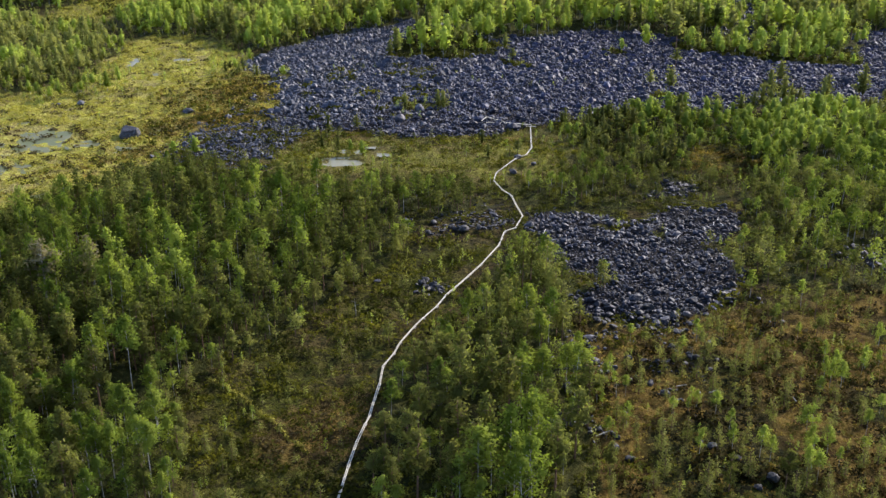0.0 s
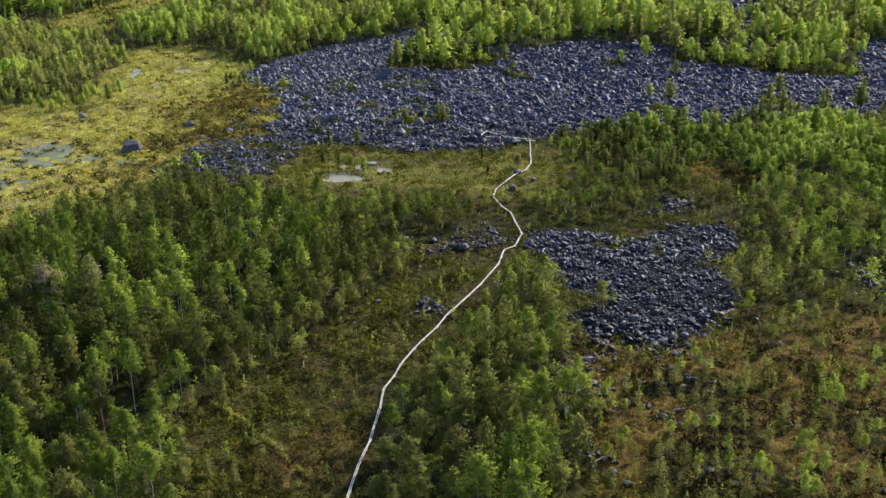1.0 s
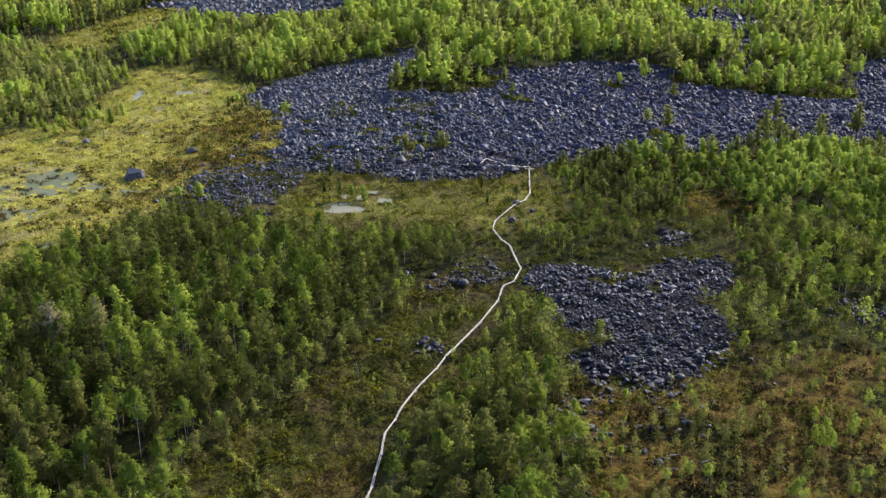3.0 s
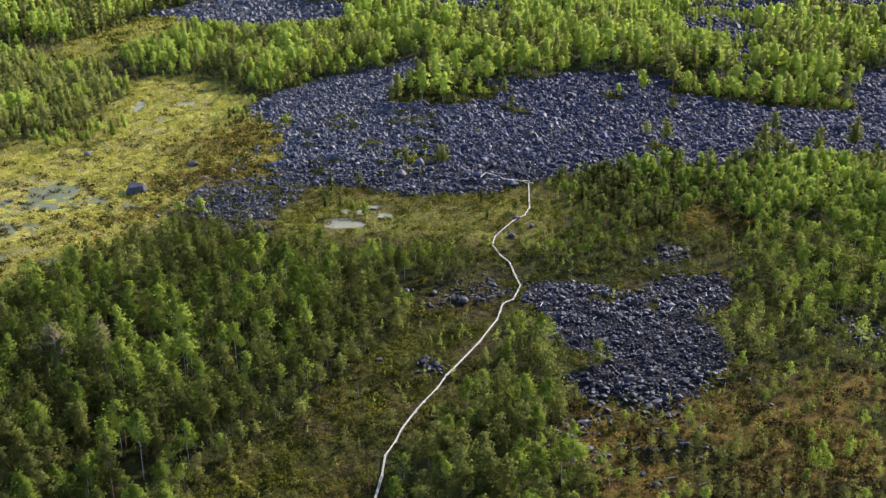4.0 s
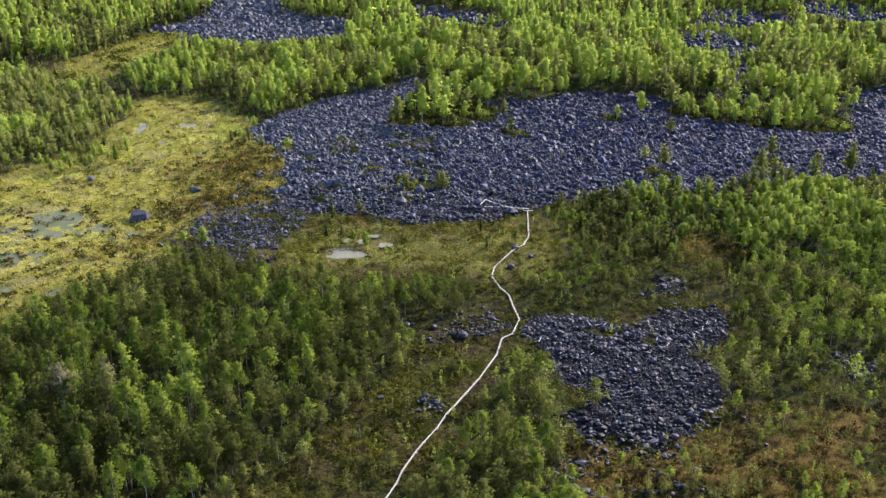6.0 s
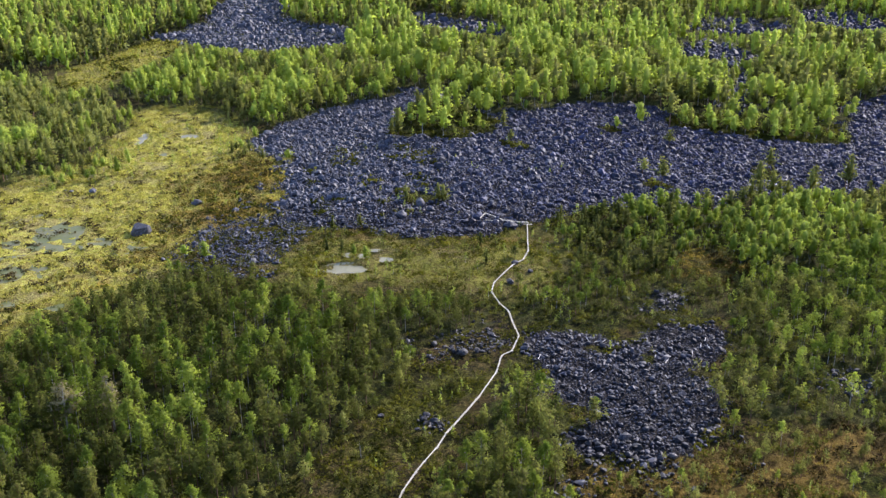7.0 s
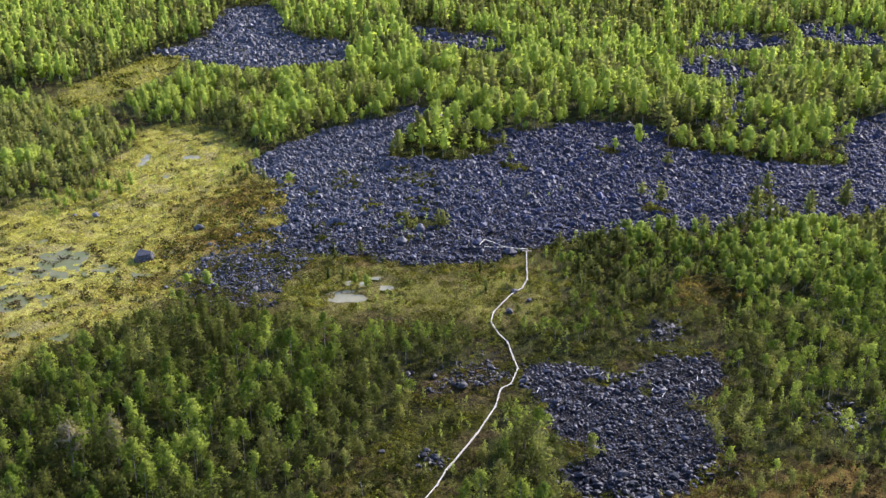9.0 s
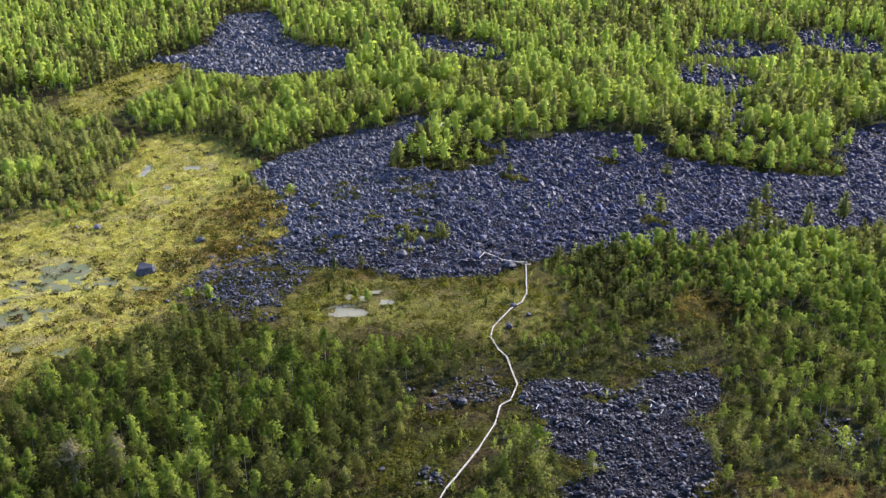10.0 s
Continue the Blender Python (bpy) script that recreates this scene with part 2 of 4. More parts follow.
# ponds and pools: x, y, half width, half depth, 1 for open water
POOLS = [(-21, 215, 3.9, 3.0, 1), (-13, 220.5, 1.5, 0.9, 1), (-21.2, 223.6, 0.7, 0.9, 1), (-17.8, 222.8, 0.8, 1.0, 1), (-15, 226, 1.2, 0.6, 1),
         (-93.5, 325, 1.3, 5.5, 1), (-79, 327, 3.4, 1.8, 1), (-82, 309, 2.2, 3.5, 0), (-94, 242, 10, 13, 0), (-95, 219, 8, 8, 0), (-80, 236, 3.5, 3, 0), (-71, 232, 3.4, 3.2, 0), (-65, 247, 2.8, 3, 0), (-90, 203, 3, 2.5, 0), (-79, 200.5, 2.5, 2, 0)]

rng = np.random.default_rng(11)


def inside(poly, x, y):
    hit = np.zeros(np.shape(x), bool)
    for (ax, ay), (bx, by) in zip(poly, poly[1:] + poly[:1]):
        if ay != by:
            hit ^= ((ay > y) != (by > y)) & (x < (bx - ax) * (y - ay) / (by - ay) + ax)
    return hit


def lattice(ix, iy, seed):
    h = np.sin(ix * 127.1 + iy * 311.7 + seed * 74.7) * 43758.5453
    return h - np.floor(h)


def vnoise(x, y, size, seed):
    """Smooth noise from 0 to 1 with patches about size metres across."""
    x, y = np.asarray(x, float) / size, np.asarray(y, float) / size
    ix, iy = np.floor(x), np.floor(y)
    fx, fy = x - ix, y - iy
    fx, fy = fx * fx * (3 - 2 * fx), fy * fy * (3 - 2 * fy)
    a = lattice(ix, iy, seed) * (1 - fx) + lattice(ix + 1, iy, seed) * fx
    b = lattice(ix, iy + 1, seed) * (1 - fx) + lattice(ix + 1, iy + 1, seed) * fx
    return a * (1 - fy) + b * fy


def region(poly, x, y, rough=3.0):
    """Inside a polygon whose edge wanders by some metres."""
    wx = x + (vnoise(x, y, 7, 1) - 0.5) * 2 * rough + (vnoise(x, y, 2.2, 5) - 0.5) * rough
    wy = y + (vnoise(x, y, 7, 2) - 0.5) * 2 * rough + (vnoise(x, y, 2.2, 6) - 0.5) * rough
    return inside(poly, wx, wy)


# mossy hollows in the boulder fields: x, y, half width, half depth
HOLLOWS = [(-5.5, 261, 5.8, 4.2), (51.5, 324, 4, 4), (28, 177.4, 5.2, 1.3), (37, 174, 1.2, 2.4), (45.5, 168, 2.0, 2.0), (-44, 297, 3, 4), (56.5, 273, 4, 4), (89, 285, 4, 6), (21, 308, 4.5, 4)]


def hollow(x, y):
    hit = np.zeros(np.shape(x), bool)
    for px, py, rx, ry in HOLLOWS:
        hit |= np.sqrt(((x - px) / rx) ** 2 + ((y - py) / ry) ** 2) + (vnoise(x, y, 2.0, 91) - 0.5) * 0.9 < 0.9
    return hit


def share_inside(poly, x, y, reach, rough=2.5):
    """How much of the ring of that radius round each place lies in the polygon: 0 outside, 1 well inside."""
    got = region(poly, x, y, rough) * 1.0
    for i in range(8):
        a = i * math.pi / 4 + 0.3
        got = got + region(poly, x + reach * math.cos(a), y + reach * math.sin(a), rough)
    return got / 9


STONES = [(MAIN_FIELD, 3), (NEAR_FIELD, 1.2), (STRIP, 2), (PATCH_E, 2), (PATCH_N, 2), (FAR_NW, 4), (FAR_N, 4), (FAR_NE, 4), (FAR_NE2, 4), (FAR_E, 4), (GAP, 4)]


def stony(x, y):
    hit = np.zeros(np.shape(x), bool)
    for poly, rough in STONES:
        hit |= region(poly, x, y, rough)
    return hit & ~hollow(x, y) & ~region(ISLAND, x, y, 3) & ~region(SPUR, x, y, 3)


def smooth(v, a, b):
    v = np.clip((v - a) / (b - a), 0, 1)
    return v * v * (3 - 2 * v)


def land(x, y):
    """The broad lie of the land."""
    u, v = 1.2 * np.tanh(np.asarray(x, float) / 120), np.tanh((np.asarray(y, float) - 300) / 220)
    return 1.05 + 1.21 * u - 3.93 * v - 4.2 * u * u + 1.22 * u * v + 2.35 * v * v


def broad(x, y):
    return land(x, y) + (vnoise(x, y, 23, 23) - 0.5) * 0.9


def to_path(x, y):
    """The distance to the boardwalk's line."""
    best = np.full(np.shape(x), 1e9)
    for (ax, ay), (bx, by) in zip(PATH, PATH[1:]):
        dx, dy = bx - ax, by - ay
        s = np.clip(((x - ax) * dx + (y - ay) * dy) / (dx * dx + dy * dy), 0, 1)
        best = np.minimum(best, np.hypot(x - ax - s * dx, y - ay - s * dy))
    return best


def terrain(x, y):
    """The height of the ground, with hummocks and level pool basins."""
    x, y = np.asarray(x, float), np.asarray(y, float)
    hum = (vnoise(x, y, 1.7, 21) - 0.5) * 0.90 + (vnoise(x, y, 4.5, 22) - 0.5) * 0.45
    hum = hum * (0.15 + 0.85 * smooth(to_path(x, y), 0.5, 1.8))
    z = broad(x, y) + hum
    for px, py, rx, ry, _ in POOLS:
        r = np.sqrt(((x - px) / rx) ** 2 + ((y - py) / ry) ** 2) + (vnoise(x, y, 2.6, 31) - 0.5) * 0.9
        lev = land(px, py)
        flat = 1 - smooth(r, 1.0, 1.9)
        z = z * (1 - flat) + (lev + hum * 0.25 + 0.12 * smooth(r, 0.8, 1.3) - 0.22 * (1 - smooth(r, 0.6, 1.05))) * flat
    return z


def in_view(x, y, margin=6.0):
    return (np.abs(x) < 0.43 * y + margin + 8) & (y > 84) & (y < 660)


# ---- meshes ----
def mesh_of(name, verts, faces, mat, smooth_faces=False, normals=None, **attributes):
    """A mesh from arrays: faces all have the same number of corners."""
    me = bpy.data.meshes.new(name)
    n, k = faces.shape
    me.vertices.add(len(verts))
    me.vertices.foreach_set("co", np.ascontiguousarray(verts, np.float32).ravel())
    me.loops.add(n * k)
    me.loops.foreach_set("vertex_index", np.ascontiguousarray(faces, np.int32).ravel())
    me.polygons.add(n)
    me.polygons.foreach_set("loop_start", np.arange(0, n * k, k, dtype=np.int32))
    for key, values in attributes.items():
        me.attributes.new(key, "FLOAT", "POINT").data.foreach_set("value", np.asarray(values, np.float32))
    me.update(calc_edges=True)
    if smooth_faces:
        me.shade_smooth()
    elif normals is None:
        me.shade_flat()
    if normals is not None:
        me.normals_split_custom_set_from_vertices(normals.tolist())
    me.materials.append(mat)
    return me


def part(name, me, parent, label=""):
    ob = new(name, me)
    ob.parent = parent
    return tagged(ob, label)


def join(pieces):
    """One pair of arrays from several (verts, faces) pairs."""
    vs, fs, base = [], [], 0
    for v, f in pieces:
        vs.append(v)
        fs.append(f + base)
        base += len(v)
    return np.concatenate(vs), np.concatenate(fs)


def scatter(templates, pick, pos, scale, turn, tint=None):
    """Copies of the templates (verts, faces and, for leaves, normals): verts, faces, tints and normals."""
    vs, fs, ts, ns, base = [], [], [], [], 0
    tint = np.zeros(len(pos)) if tint is None else tint
    for i, (v, f, *extra) in enumerate(templates):
        on = np.flatnonzero(pick == i)
        if not len(on):
            continue
        c, s = np.cos(turn[on])[:, None], np.sin(turn[on])[:, None]
        x, y, z = (v[None, :, k] * scale[on][:, None, k] for k in range(3))
        w = np.stack((c * x - s * y, s * x + c * y, z), -1) + pos[on][:, None, :]
        vs.append(w.reshape(-1, 3))
        if extra:
            x, y, z = (extra[0][None, :, k] for k in range(3))
            ns.append(np.stack((c * x - s * y, s * x + c * y, z + 0 * c), -1).reshape(-1, 3))
        fs.append((f[None] + (np.arange(len(on)) * len(v))[:, None, None] + base).reshape(-1, f.shape[1]))
        ts.append(np.repeat(tint[on], len(v)))
        base += len(on) * len(v)
    return np.concatenate(vs), np.concatenate(fs), np.concatenate(ts), np.concatenate(ns) if ns else None


def tube(points, radii, sides=5):
    """A tapered tube of quads along points."""
    points = np.asarray(points, float)
    rings = []
    for i, p in enumerate(points):
        d = points[min(i + 1, len(points) - 1)] - points[max(i - 1, 0)]
        d /= np.linalg.norm(d)
        a = np.cross(d, (0.3, 0.9, 0.2) if abs(d[2]) > 0.8 else (0, 0, 1))
        a /= np.linalg.norm(a)
        b = np.cross(d, a)
        w = np.linspace(0, 2 * np.pi, sides, endpoint=False)[:, None]
        rings.append(p + radii[i] * (np.cos(w) * a + np.sin(w) * b))
    f = [(i * sides + j, i * sides + (j + 1) % sides, (i + 1) * sides + (j + 1) % sides, (i + 1) * sides + j)
         for i in range(len(points) - 1) for j in range(sides)]
    return np.concatenate(rings), np.array(f)


def cards(centres, sizes, corners, r, outward, lift=0.0, round_share=0.93):
    """Small bent leaf clumps of three or four corners at the centres, turned at random, their faces and
    shading normals on the crown's outside."""
    n = len(centres)
    d = r.normal(size=(n, 3))
    d[:, 2] = d[:, 2] * 0.7 + lift
    d /= np.linalg.norm(d, axis=1)[:, None]
    e = np.cross(d, r.normal(size=(n, 3)))
    e /= np.linalg.norm(e, axis=1)[:, None]
    g = np.cross(d, e)
    back = (g * outward).sum(1) < 0
    e[back], g[back] = -e[back], -g[back]
    s = np.asarray(sizes)[:, None]
    wide = s * r.uniform(0.45, 0.8, (n, 1))
    bend = g * s * r.uniform(-0.3, 0.3, (n, 1))
    if corners == 4:
        v = np.stack((centres - d * s * 0.6, centres - e * wide * 0.55 + bend, centres + d * s * 0.6, centres + e * wide * 0.6 + bend), 1)[:, ::-1]
    else:
        v = np.stack((centres - d * s * 0.6 - e * wide * 0.5, centres + d * s * 0.7 - e * wide * 0.2, centres + e * wide * 0.75 + bend), 1)
    face = np.cross(v[:, 1] - v[:, 0], v[:, 2] - v[:, 0])
    wrong = (face * outward).sum(1) < 0
    v[wrong] = v[wrong][:, ::-1]
    nrm = outward * round_share + g * (1 - round_share)
    nrm /= np.linalg.norm(nrm, axis=1)[:, None]
    return v.reshape(-1, 3), np.arange(n * corners).reshape(n, corners), np.repeat(nrm, corners, 0)


def away(c, axis_x, axis_y, up):
    """Unit directions out of a crown at the places c."""
    o = np.stack((c[:, 0] - axis_x, c[:, 1] - axis_y, np.full(len(c), up)), -1)
    return o / np.linalg.norm(o, axis=1)[:, None]


def with_core(leaves, centres, r, rings, sides, share):
    """The leaves and, inside them, a lumpy core of denser foliage that follows the crown's outline."""
    v, f, n = leaves
    if not rings:
        return leaves
    axis = centres[:, :2].mean(0)
    levels = np.quantile(centres[:, 2], np.linspace(0.03, 0.97, rings))
    span = (levels[-1] - levels[0]) / rings
    rad = np.hypot(*(centres[:, :2] - axis).T)
    pts = [(*axis, levels[0] - span * 0.5)]
    for i, h in enumerate(levels):
        near = rad[np.abs(centres[:, 2] - h) < span * 0.8]
        reach = share * np.quantile(near, 0.62)
        for j in range(sides):
            a = (j + 0.5 * (i % 2) + r.uniform(-0.25, 0.25)) * 2 * math.pi / sides
            d = reach * r.uniform(0.72, 1.25)
            pts.append((axis[0] + d * math.cos(a), axis[1] + d * math.sin(a), h + r.uniform(-0.3, 0.3) * span))
    pts.append((*axis, levels[-1] + span * 0.5))
    top, g = len(pts) - 1, []
    for j in range(sides):
        k = (j + 1) % sides
        g += [(0, 1 + k, 1 + j), (top, top - sides + j, top - sides + k)]
        for i in range(rings - 1):
            a, b = 1 + i * sides, 1 + (i + 1) * sides
            g += [(a + j, a + k, b + j), (a + k, b + k, b + j)]
    pts = np.array(pts)
    m = pts - (*axis, levels[0] + (levels[-1] - levels[0]) * 0.40)
    m *= (1, 1, 0.45)
    m /= np.linalg.norm(m, axis=1)[:, None]
    return np.concatenate((v, pts)), np.concatenate((f, np.array(g) + len(v))), np.concatenate((n, m))


def pine(seed, leaves, size, corners, limbs=True, young=False, core=(0, 0, 0)):
    """A Scots pine 8 m high: trunk and limbs (quads), crown."""
    r = np.random.default_rng(seed)
    height, bend = 8.0, r.uniform(-0.25, 0.25, 2)
    hs = np.array([-0.3, 1.5, 3.5, 5.5, 7.6]) if limbs else np.array([-0.3, 3.0, 7.4])
    trunk = tube([(bend[0] * (h / 8) ** 2, bend[1] * (h / 8) ** 2, h) for h in hs], np.interp(hs, (0, 8), (0.14, 0.012)), 6 if limbs else 3)
    pieces, cen, wt = [trunk], [], []
    low = r.uniform(0.05, 0.18) if young else r.uniform(0.24, 0.48)
    blunt = r.uniform(0.6, 1.0) if young else r.uniform(0.38, 0.66)
    broad = r.uniform(1.3, 1.9) if young else r.uniform(1.25, 1.80)
    h = low * height
    while h < height - 0.2:
        k = (h / height - low) / (1 - low)
        reach = broad * (1 - k) ** blunt * min(1, 0.55 + 2.2 * k) + 0.12
        for b in range(r.integers(3, 6)):
            a, ln = r.uniform(0, 2 * np.pi), reach * r.uniform(0.55, 1.12)
            if r.random() < 0.13:
                continue
            root = np.array((bend[0] * (h / 8) ** 2, bend[1] * (h / 8) ** 2, h))
            tip = root + np.array((math.cos(a) * ln, math.sin(a) * ln, ln * r.uniform(0.02, 0.40)))
            if limbs and ln > 0.7 and b < 3:
                pieces.append(tube([root, tip], [0.032, 0.008], 3))
            for s in np.linspace(0.35, 1.0, max(2, int(ln * 4))):
                cen.append(root + (tip - root) * s + r.normal(size=3) * 0.10)
                wt.append(ln)
        h += r.uniform(0.26, 0.46)
    cen.append(np.array((bend[0], bend[1], 7.9)))
    wt.append(1.5)
    cen, wt = np.array(cen), np.array(wt)
    on = r.choice(len(cen), leaves, p=wt / wt.sum())
    spread = 0.21 if limbs else 0.30
    c = cen[on] + r.normal(size=(leaves, 3)) * (spread, spread, spread * 0.6)
    crown = cards(c, size * r.uniform(0.6, 1.25, leaves), corners, r, away(c, bend[0] * 0.3, bend[1] * 0.3, 0.55), 0.35, 0.94)
    return join(pieces), with_core(crown, c, r, *core)


def birch(seed, leaves, size, corners, limbs=True, bare=0.0, bushy=1.0, core=(0, 0, 0)):
    """A downy birch 9 m high: pale trunk and limbs (quads), loose oval crown."""
    r = np.random.default_rng(seed)
    bend = r.uniform(-0.45, 0.45, 2)
    hs = np.array([-0.3, 2.0, 4.5, 7.0, 8.7]) if limbs else np.array([-0.3, 4.0, 8.4])
    axis = lambda h: np.array((bend[0] * (h / 9) ** 2, bend[1] * (h / 9) ** 2, h))
    pieces, cen = [tube([axis(h) for h in hs], np.interp(hs, (0, 9), (0.075, 0.010)), 6 if limbs else 3)], []
    low = r.uniform(0.9, 2.4) + bare
    wide = r.uniform(1.2, 1.75) * (0.85 if bare < 0 else 1.0) * bushy
    for i in range(22):
        h = low + (8.6 - low) * (i + r.random()) / 22
        k = (h - low) / (8.8 - low)
        reach = wide * (math.sin(math.pi * min(1, 0.20 + 0.78 * k ** 0.8)) ** 0.75) * (1.1 - 0.58 * k / bushy) * r.uniform(0.55, 1.1)
        a = r.uniform(0, 2 * np.pi)
        tip = axis(h) + np.array((math.cos(a) * reach, math.sin(a) * reach, reach * 0.5))
        if limbs and i % 2 == 0:
            pieces.append(tube([axis(h - 0.3), tip], [0.028, 0.006], 3))
        cen.append((tip, 0.26 + 0.16 * r.random()))
        cen.append((axis(h) * 0.45 + tip * 0.55, 0.26))
    cen.append((axis(8.9), 0.2))
    on = r.integers(0, len(cen), leaves)
    c = np.array([cen[i][0] for i in on]) + r.normal(size=(leaves, 3)) * np.array([cen[i][1] for i in on])[:, None]
    crown = cards(c, size * r.uniform(0.6, 1.25, leaves), corners, r, away(c, bend[0] * 0.4, bend[1] * 0.4, 0.5))
    return join(pieces), with_core(crown, c, r, *core)


def stone_shape(seed, grade):
    """A rounded, knocked-about boulder of unit size; grade 0 coarse, 1 middling, 2 fine."""
    r = np.random.default_rng(seed)
    bm = bmesh.new()
    if grade == 1:
        bmesh.ops.create_uvsphere(bm, u_segments=6, v_segments=4, radius=0.5)
        bmesh.ops.triangulate(bm, faces=bm.faces[:])
    else:
        bmesh.ops.create_icosphere(bm, subdivisions=1 if grade == 0 else 2, radius=0.5)
    v = np.array([q.co[:] for q in bm.verts])
    f = np.array([[q.index for q in p.verts] for p in bm.faces])
    bm.free()
    tilt = np.array(Euler(r.uniform(0, 6, 3)).to_matrix())
    v = v * (r.uniform(0.9, 1.5), 1.0, r.uniform(0.6, 0.95)) * (1 + r.normal(size=(len(v), 1)) * 0.07)
    v = v @ tilt.T
    for _ in range(9):                       # flats knocked into it
        d = r.normal(size=3)
        d /= np.linalg.norm(d)
        over = np.maximum(v @ d - r.uniform(0.20, 0.42), 0)
        v = v - over[:, None] * d * 0.95
    if grade == 0:                           # the underside lies buried
        n = np.cross(v[f[:, 1]] - v[f[:, 0]], v[f[:, 2]] - v[f[:, 0]])
        f = f[n[:, 2] > -0.62 * np.linalg.norm(n, axis=1)]
    return v, f


def far_stone(seed):
    """A squat boulder of nine faces, its underside buried."""
    r = np.random.default_rng(seed)
    a, b = np.arange(5) * 1.2566 + r.uniform(-0.3, 0.3, 5), np.arange(3) * 2.0944 + r.uniform(-0.4, 0.4, 3)
    low = np.stack((np.cos(a) * 0.62, np.sin(a) * 0.52, r.uniform(-0.30, -0.12, 5)), -1) * r.uniform(0.85, 1.1, (5, 1))
    top = np.stack((np.cos(b) * 0.36, np.sin(b) * 0.30, r.uniform(0.26, 0.50, 3)), -1)
    f, i, j = [(5, 6, 7)], 0, 0
    while i < 5 or j < 3:                    # stitch the two rings
        if j == 3 or (i < 5 and i / 5 <= j / 3):
            f.append((i, (i + 1) % 5, 5 + j % 3))
            i += 1
        else:
            f.append((i % 5, 5 + (j + 1) % 3, 5 + j))
            j += 1
    return np.concatenate((low, top)), np.array(f)


# ---- the ground: one sheet, finer towards the camera ----
def ground_sheet():
    ys, y = [-4500.0, -1500.0, -400.0, -100.0, 20.0, 60.0], 80.0
    while y < 720:
        ys.append(y)
        y += max(0.62, y / 190)
    ys += [740.0, 780.0, 850.0, 1000.0, 1400.0, 2200.0, 3500.0, 4900.0]
    ys = np.array(ys)
    us = np.concatenate(([-1.0], np.linspace(-0.47, 0.47, 190), [1.0]))
    span = np.maximum(ys, 80.0)
    x = us[None, :] * span[:, None]
    x[:, 0], x[:, -1] = -4800, 4800
    yy = np.repeat(ys[:, None], x.shape[1], 1)
    z = terrain(x, yy)
    n, m = x.shape
    i = np.arange(n * m).reshape(n, m)
    f = np.stack((i[:-1, :-1], i[:-1, 1:], i[1:, 1:], i[1:, :-1]), -1).reshape(-1, 4)
    px, py = x.ravel(), yy.ravel()
    bog = np.maximum(share_inside(BOG, px, py, 4, 4), share_inside(FAR_BOG, px, py, 5, 5))
    brown = np.maximum(np.maximum(share_inside(BROWN_BOG, px, py, 7, 6) * (0.45 + 0.55 * smooth(vnoise(px, py, 5, 46), 0.3, 0.6)), share_inside(PEAT_S, px, py, 2.5, 3)), share_inside(HEATH, px, py, 4, 5) * smooth(vnoise(px, py, 9, 44), 0.25, 0.5))
    brown = np.maximum(brown, 0.75 * share_inside(BOG_EDGE, px, py, 5, 5) * smooth(vnoise(px, py, 4, 47), 0.25, 0.65))
    brown = np.maximum(brown, 0.6 * (1 - smooth(np.hypot((px - 57) / 9, (py - 218) / 9), 0.6, 1.1)))
    brown = np.maximum(brown, 0.7 * share_inside(MIRE_N, px, py, 3, 4) * smooth(py + 6 * vnoise(px, py, 6, 48), 226, 234) * smooth(vnoise(px, py, 4, 49), 0.2, 0.6))
    mire = share_inside(MIRE_N, px, py, 4, 4) * 0.34 + region(MIRE_S, px, py, 3) * 0.06
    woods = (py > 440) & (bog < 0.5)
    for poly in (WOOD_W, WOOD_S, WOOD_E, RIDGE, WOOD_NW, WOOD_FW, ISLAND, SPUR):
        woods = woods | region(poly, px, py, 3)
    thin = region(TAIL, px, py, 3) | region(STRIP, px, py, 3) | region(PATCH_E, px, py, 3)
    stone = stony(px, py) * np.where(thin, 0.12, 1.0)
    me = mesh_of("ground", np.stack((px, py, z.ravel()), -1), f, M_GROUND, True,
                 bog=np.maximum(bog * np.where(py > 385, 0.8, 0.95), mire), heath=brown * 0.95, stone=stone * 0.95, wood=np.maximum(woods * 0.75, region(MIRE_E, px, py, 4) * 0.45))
    return tagged(new("ground", me), "mossy heath and yellow-green bog ground with low hummocks", "ground", kind="structure")


ground_sheet()


def pool(px, py, rx, ry, is_open):
    """A level sheet of water a little below the hummocks' tops."""
    k, rings = 40, 6
    w = np.linspace(0, 2 * np.pi, k, endpoint=False)
    v = [(px, py, 0)] + [(px + math.cos(a) * rx * 1.45 * j / rings, py + math.sin(a) * ry * 1.45 * j / rings, 0) for j in range(1, rings + 1) for a in w]
    v = np.array(v, float)
    v[:, 2] = land(px, py) - (0.02 if is_open else 0.17)
    f = [(0, 1 + i, 1 + (i + 1) % k) for i in range(k)]
    for j in range(rings - 1):
        for i in range(k):
            a, b = 1 + j * k + i, 1 + j * k + (i + 1) % k
            f += [(a, a + k, b + k), (a, b + k, b)]
    name, label, mat = ("pond", "small pale silty pond lying in the mire", M_POND) if is_open else ("bog_pool", "shallow mossy pool between bog tussocks", M_BOGPOOL)
    tagged(new(name, mesh_of(name, v, np.array(f), mat)), label, "pond" if is_open else "bog pool", kind="structure")


for p in POOLS:
    pool(*p)


# ---- stones ----
SHAPES = [[stone_shape(100 * g + i, g) for i in range(14)] for g in range(3)] + [[far_stone(500 + i) for i in range(14)]]


def jittered(x0, x1, y0, y1, step):
    gx, gy = np.meshgrid(np.arange(x0, x1, step), np.arange(y0, y1, step))
    gx, gy = gx.ravel(), gy.ravel()
    return gx + rng.uniform(-0.48, 0.48, len(gx)) * step, gy + rng.uniform(-0.48, 0.48, len(gy)) * step


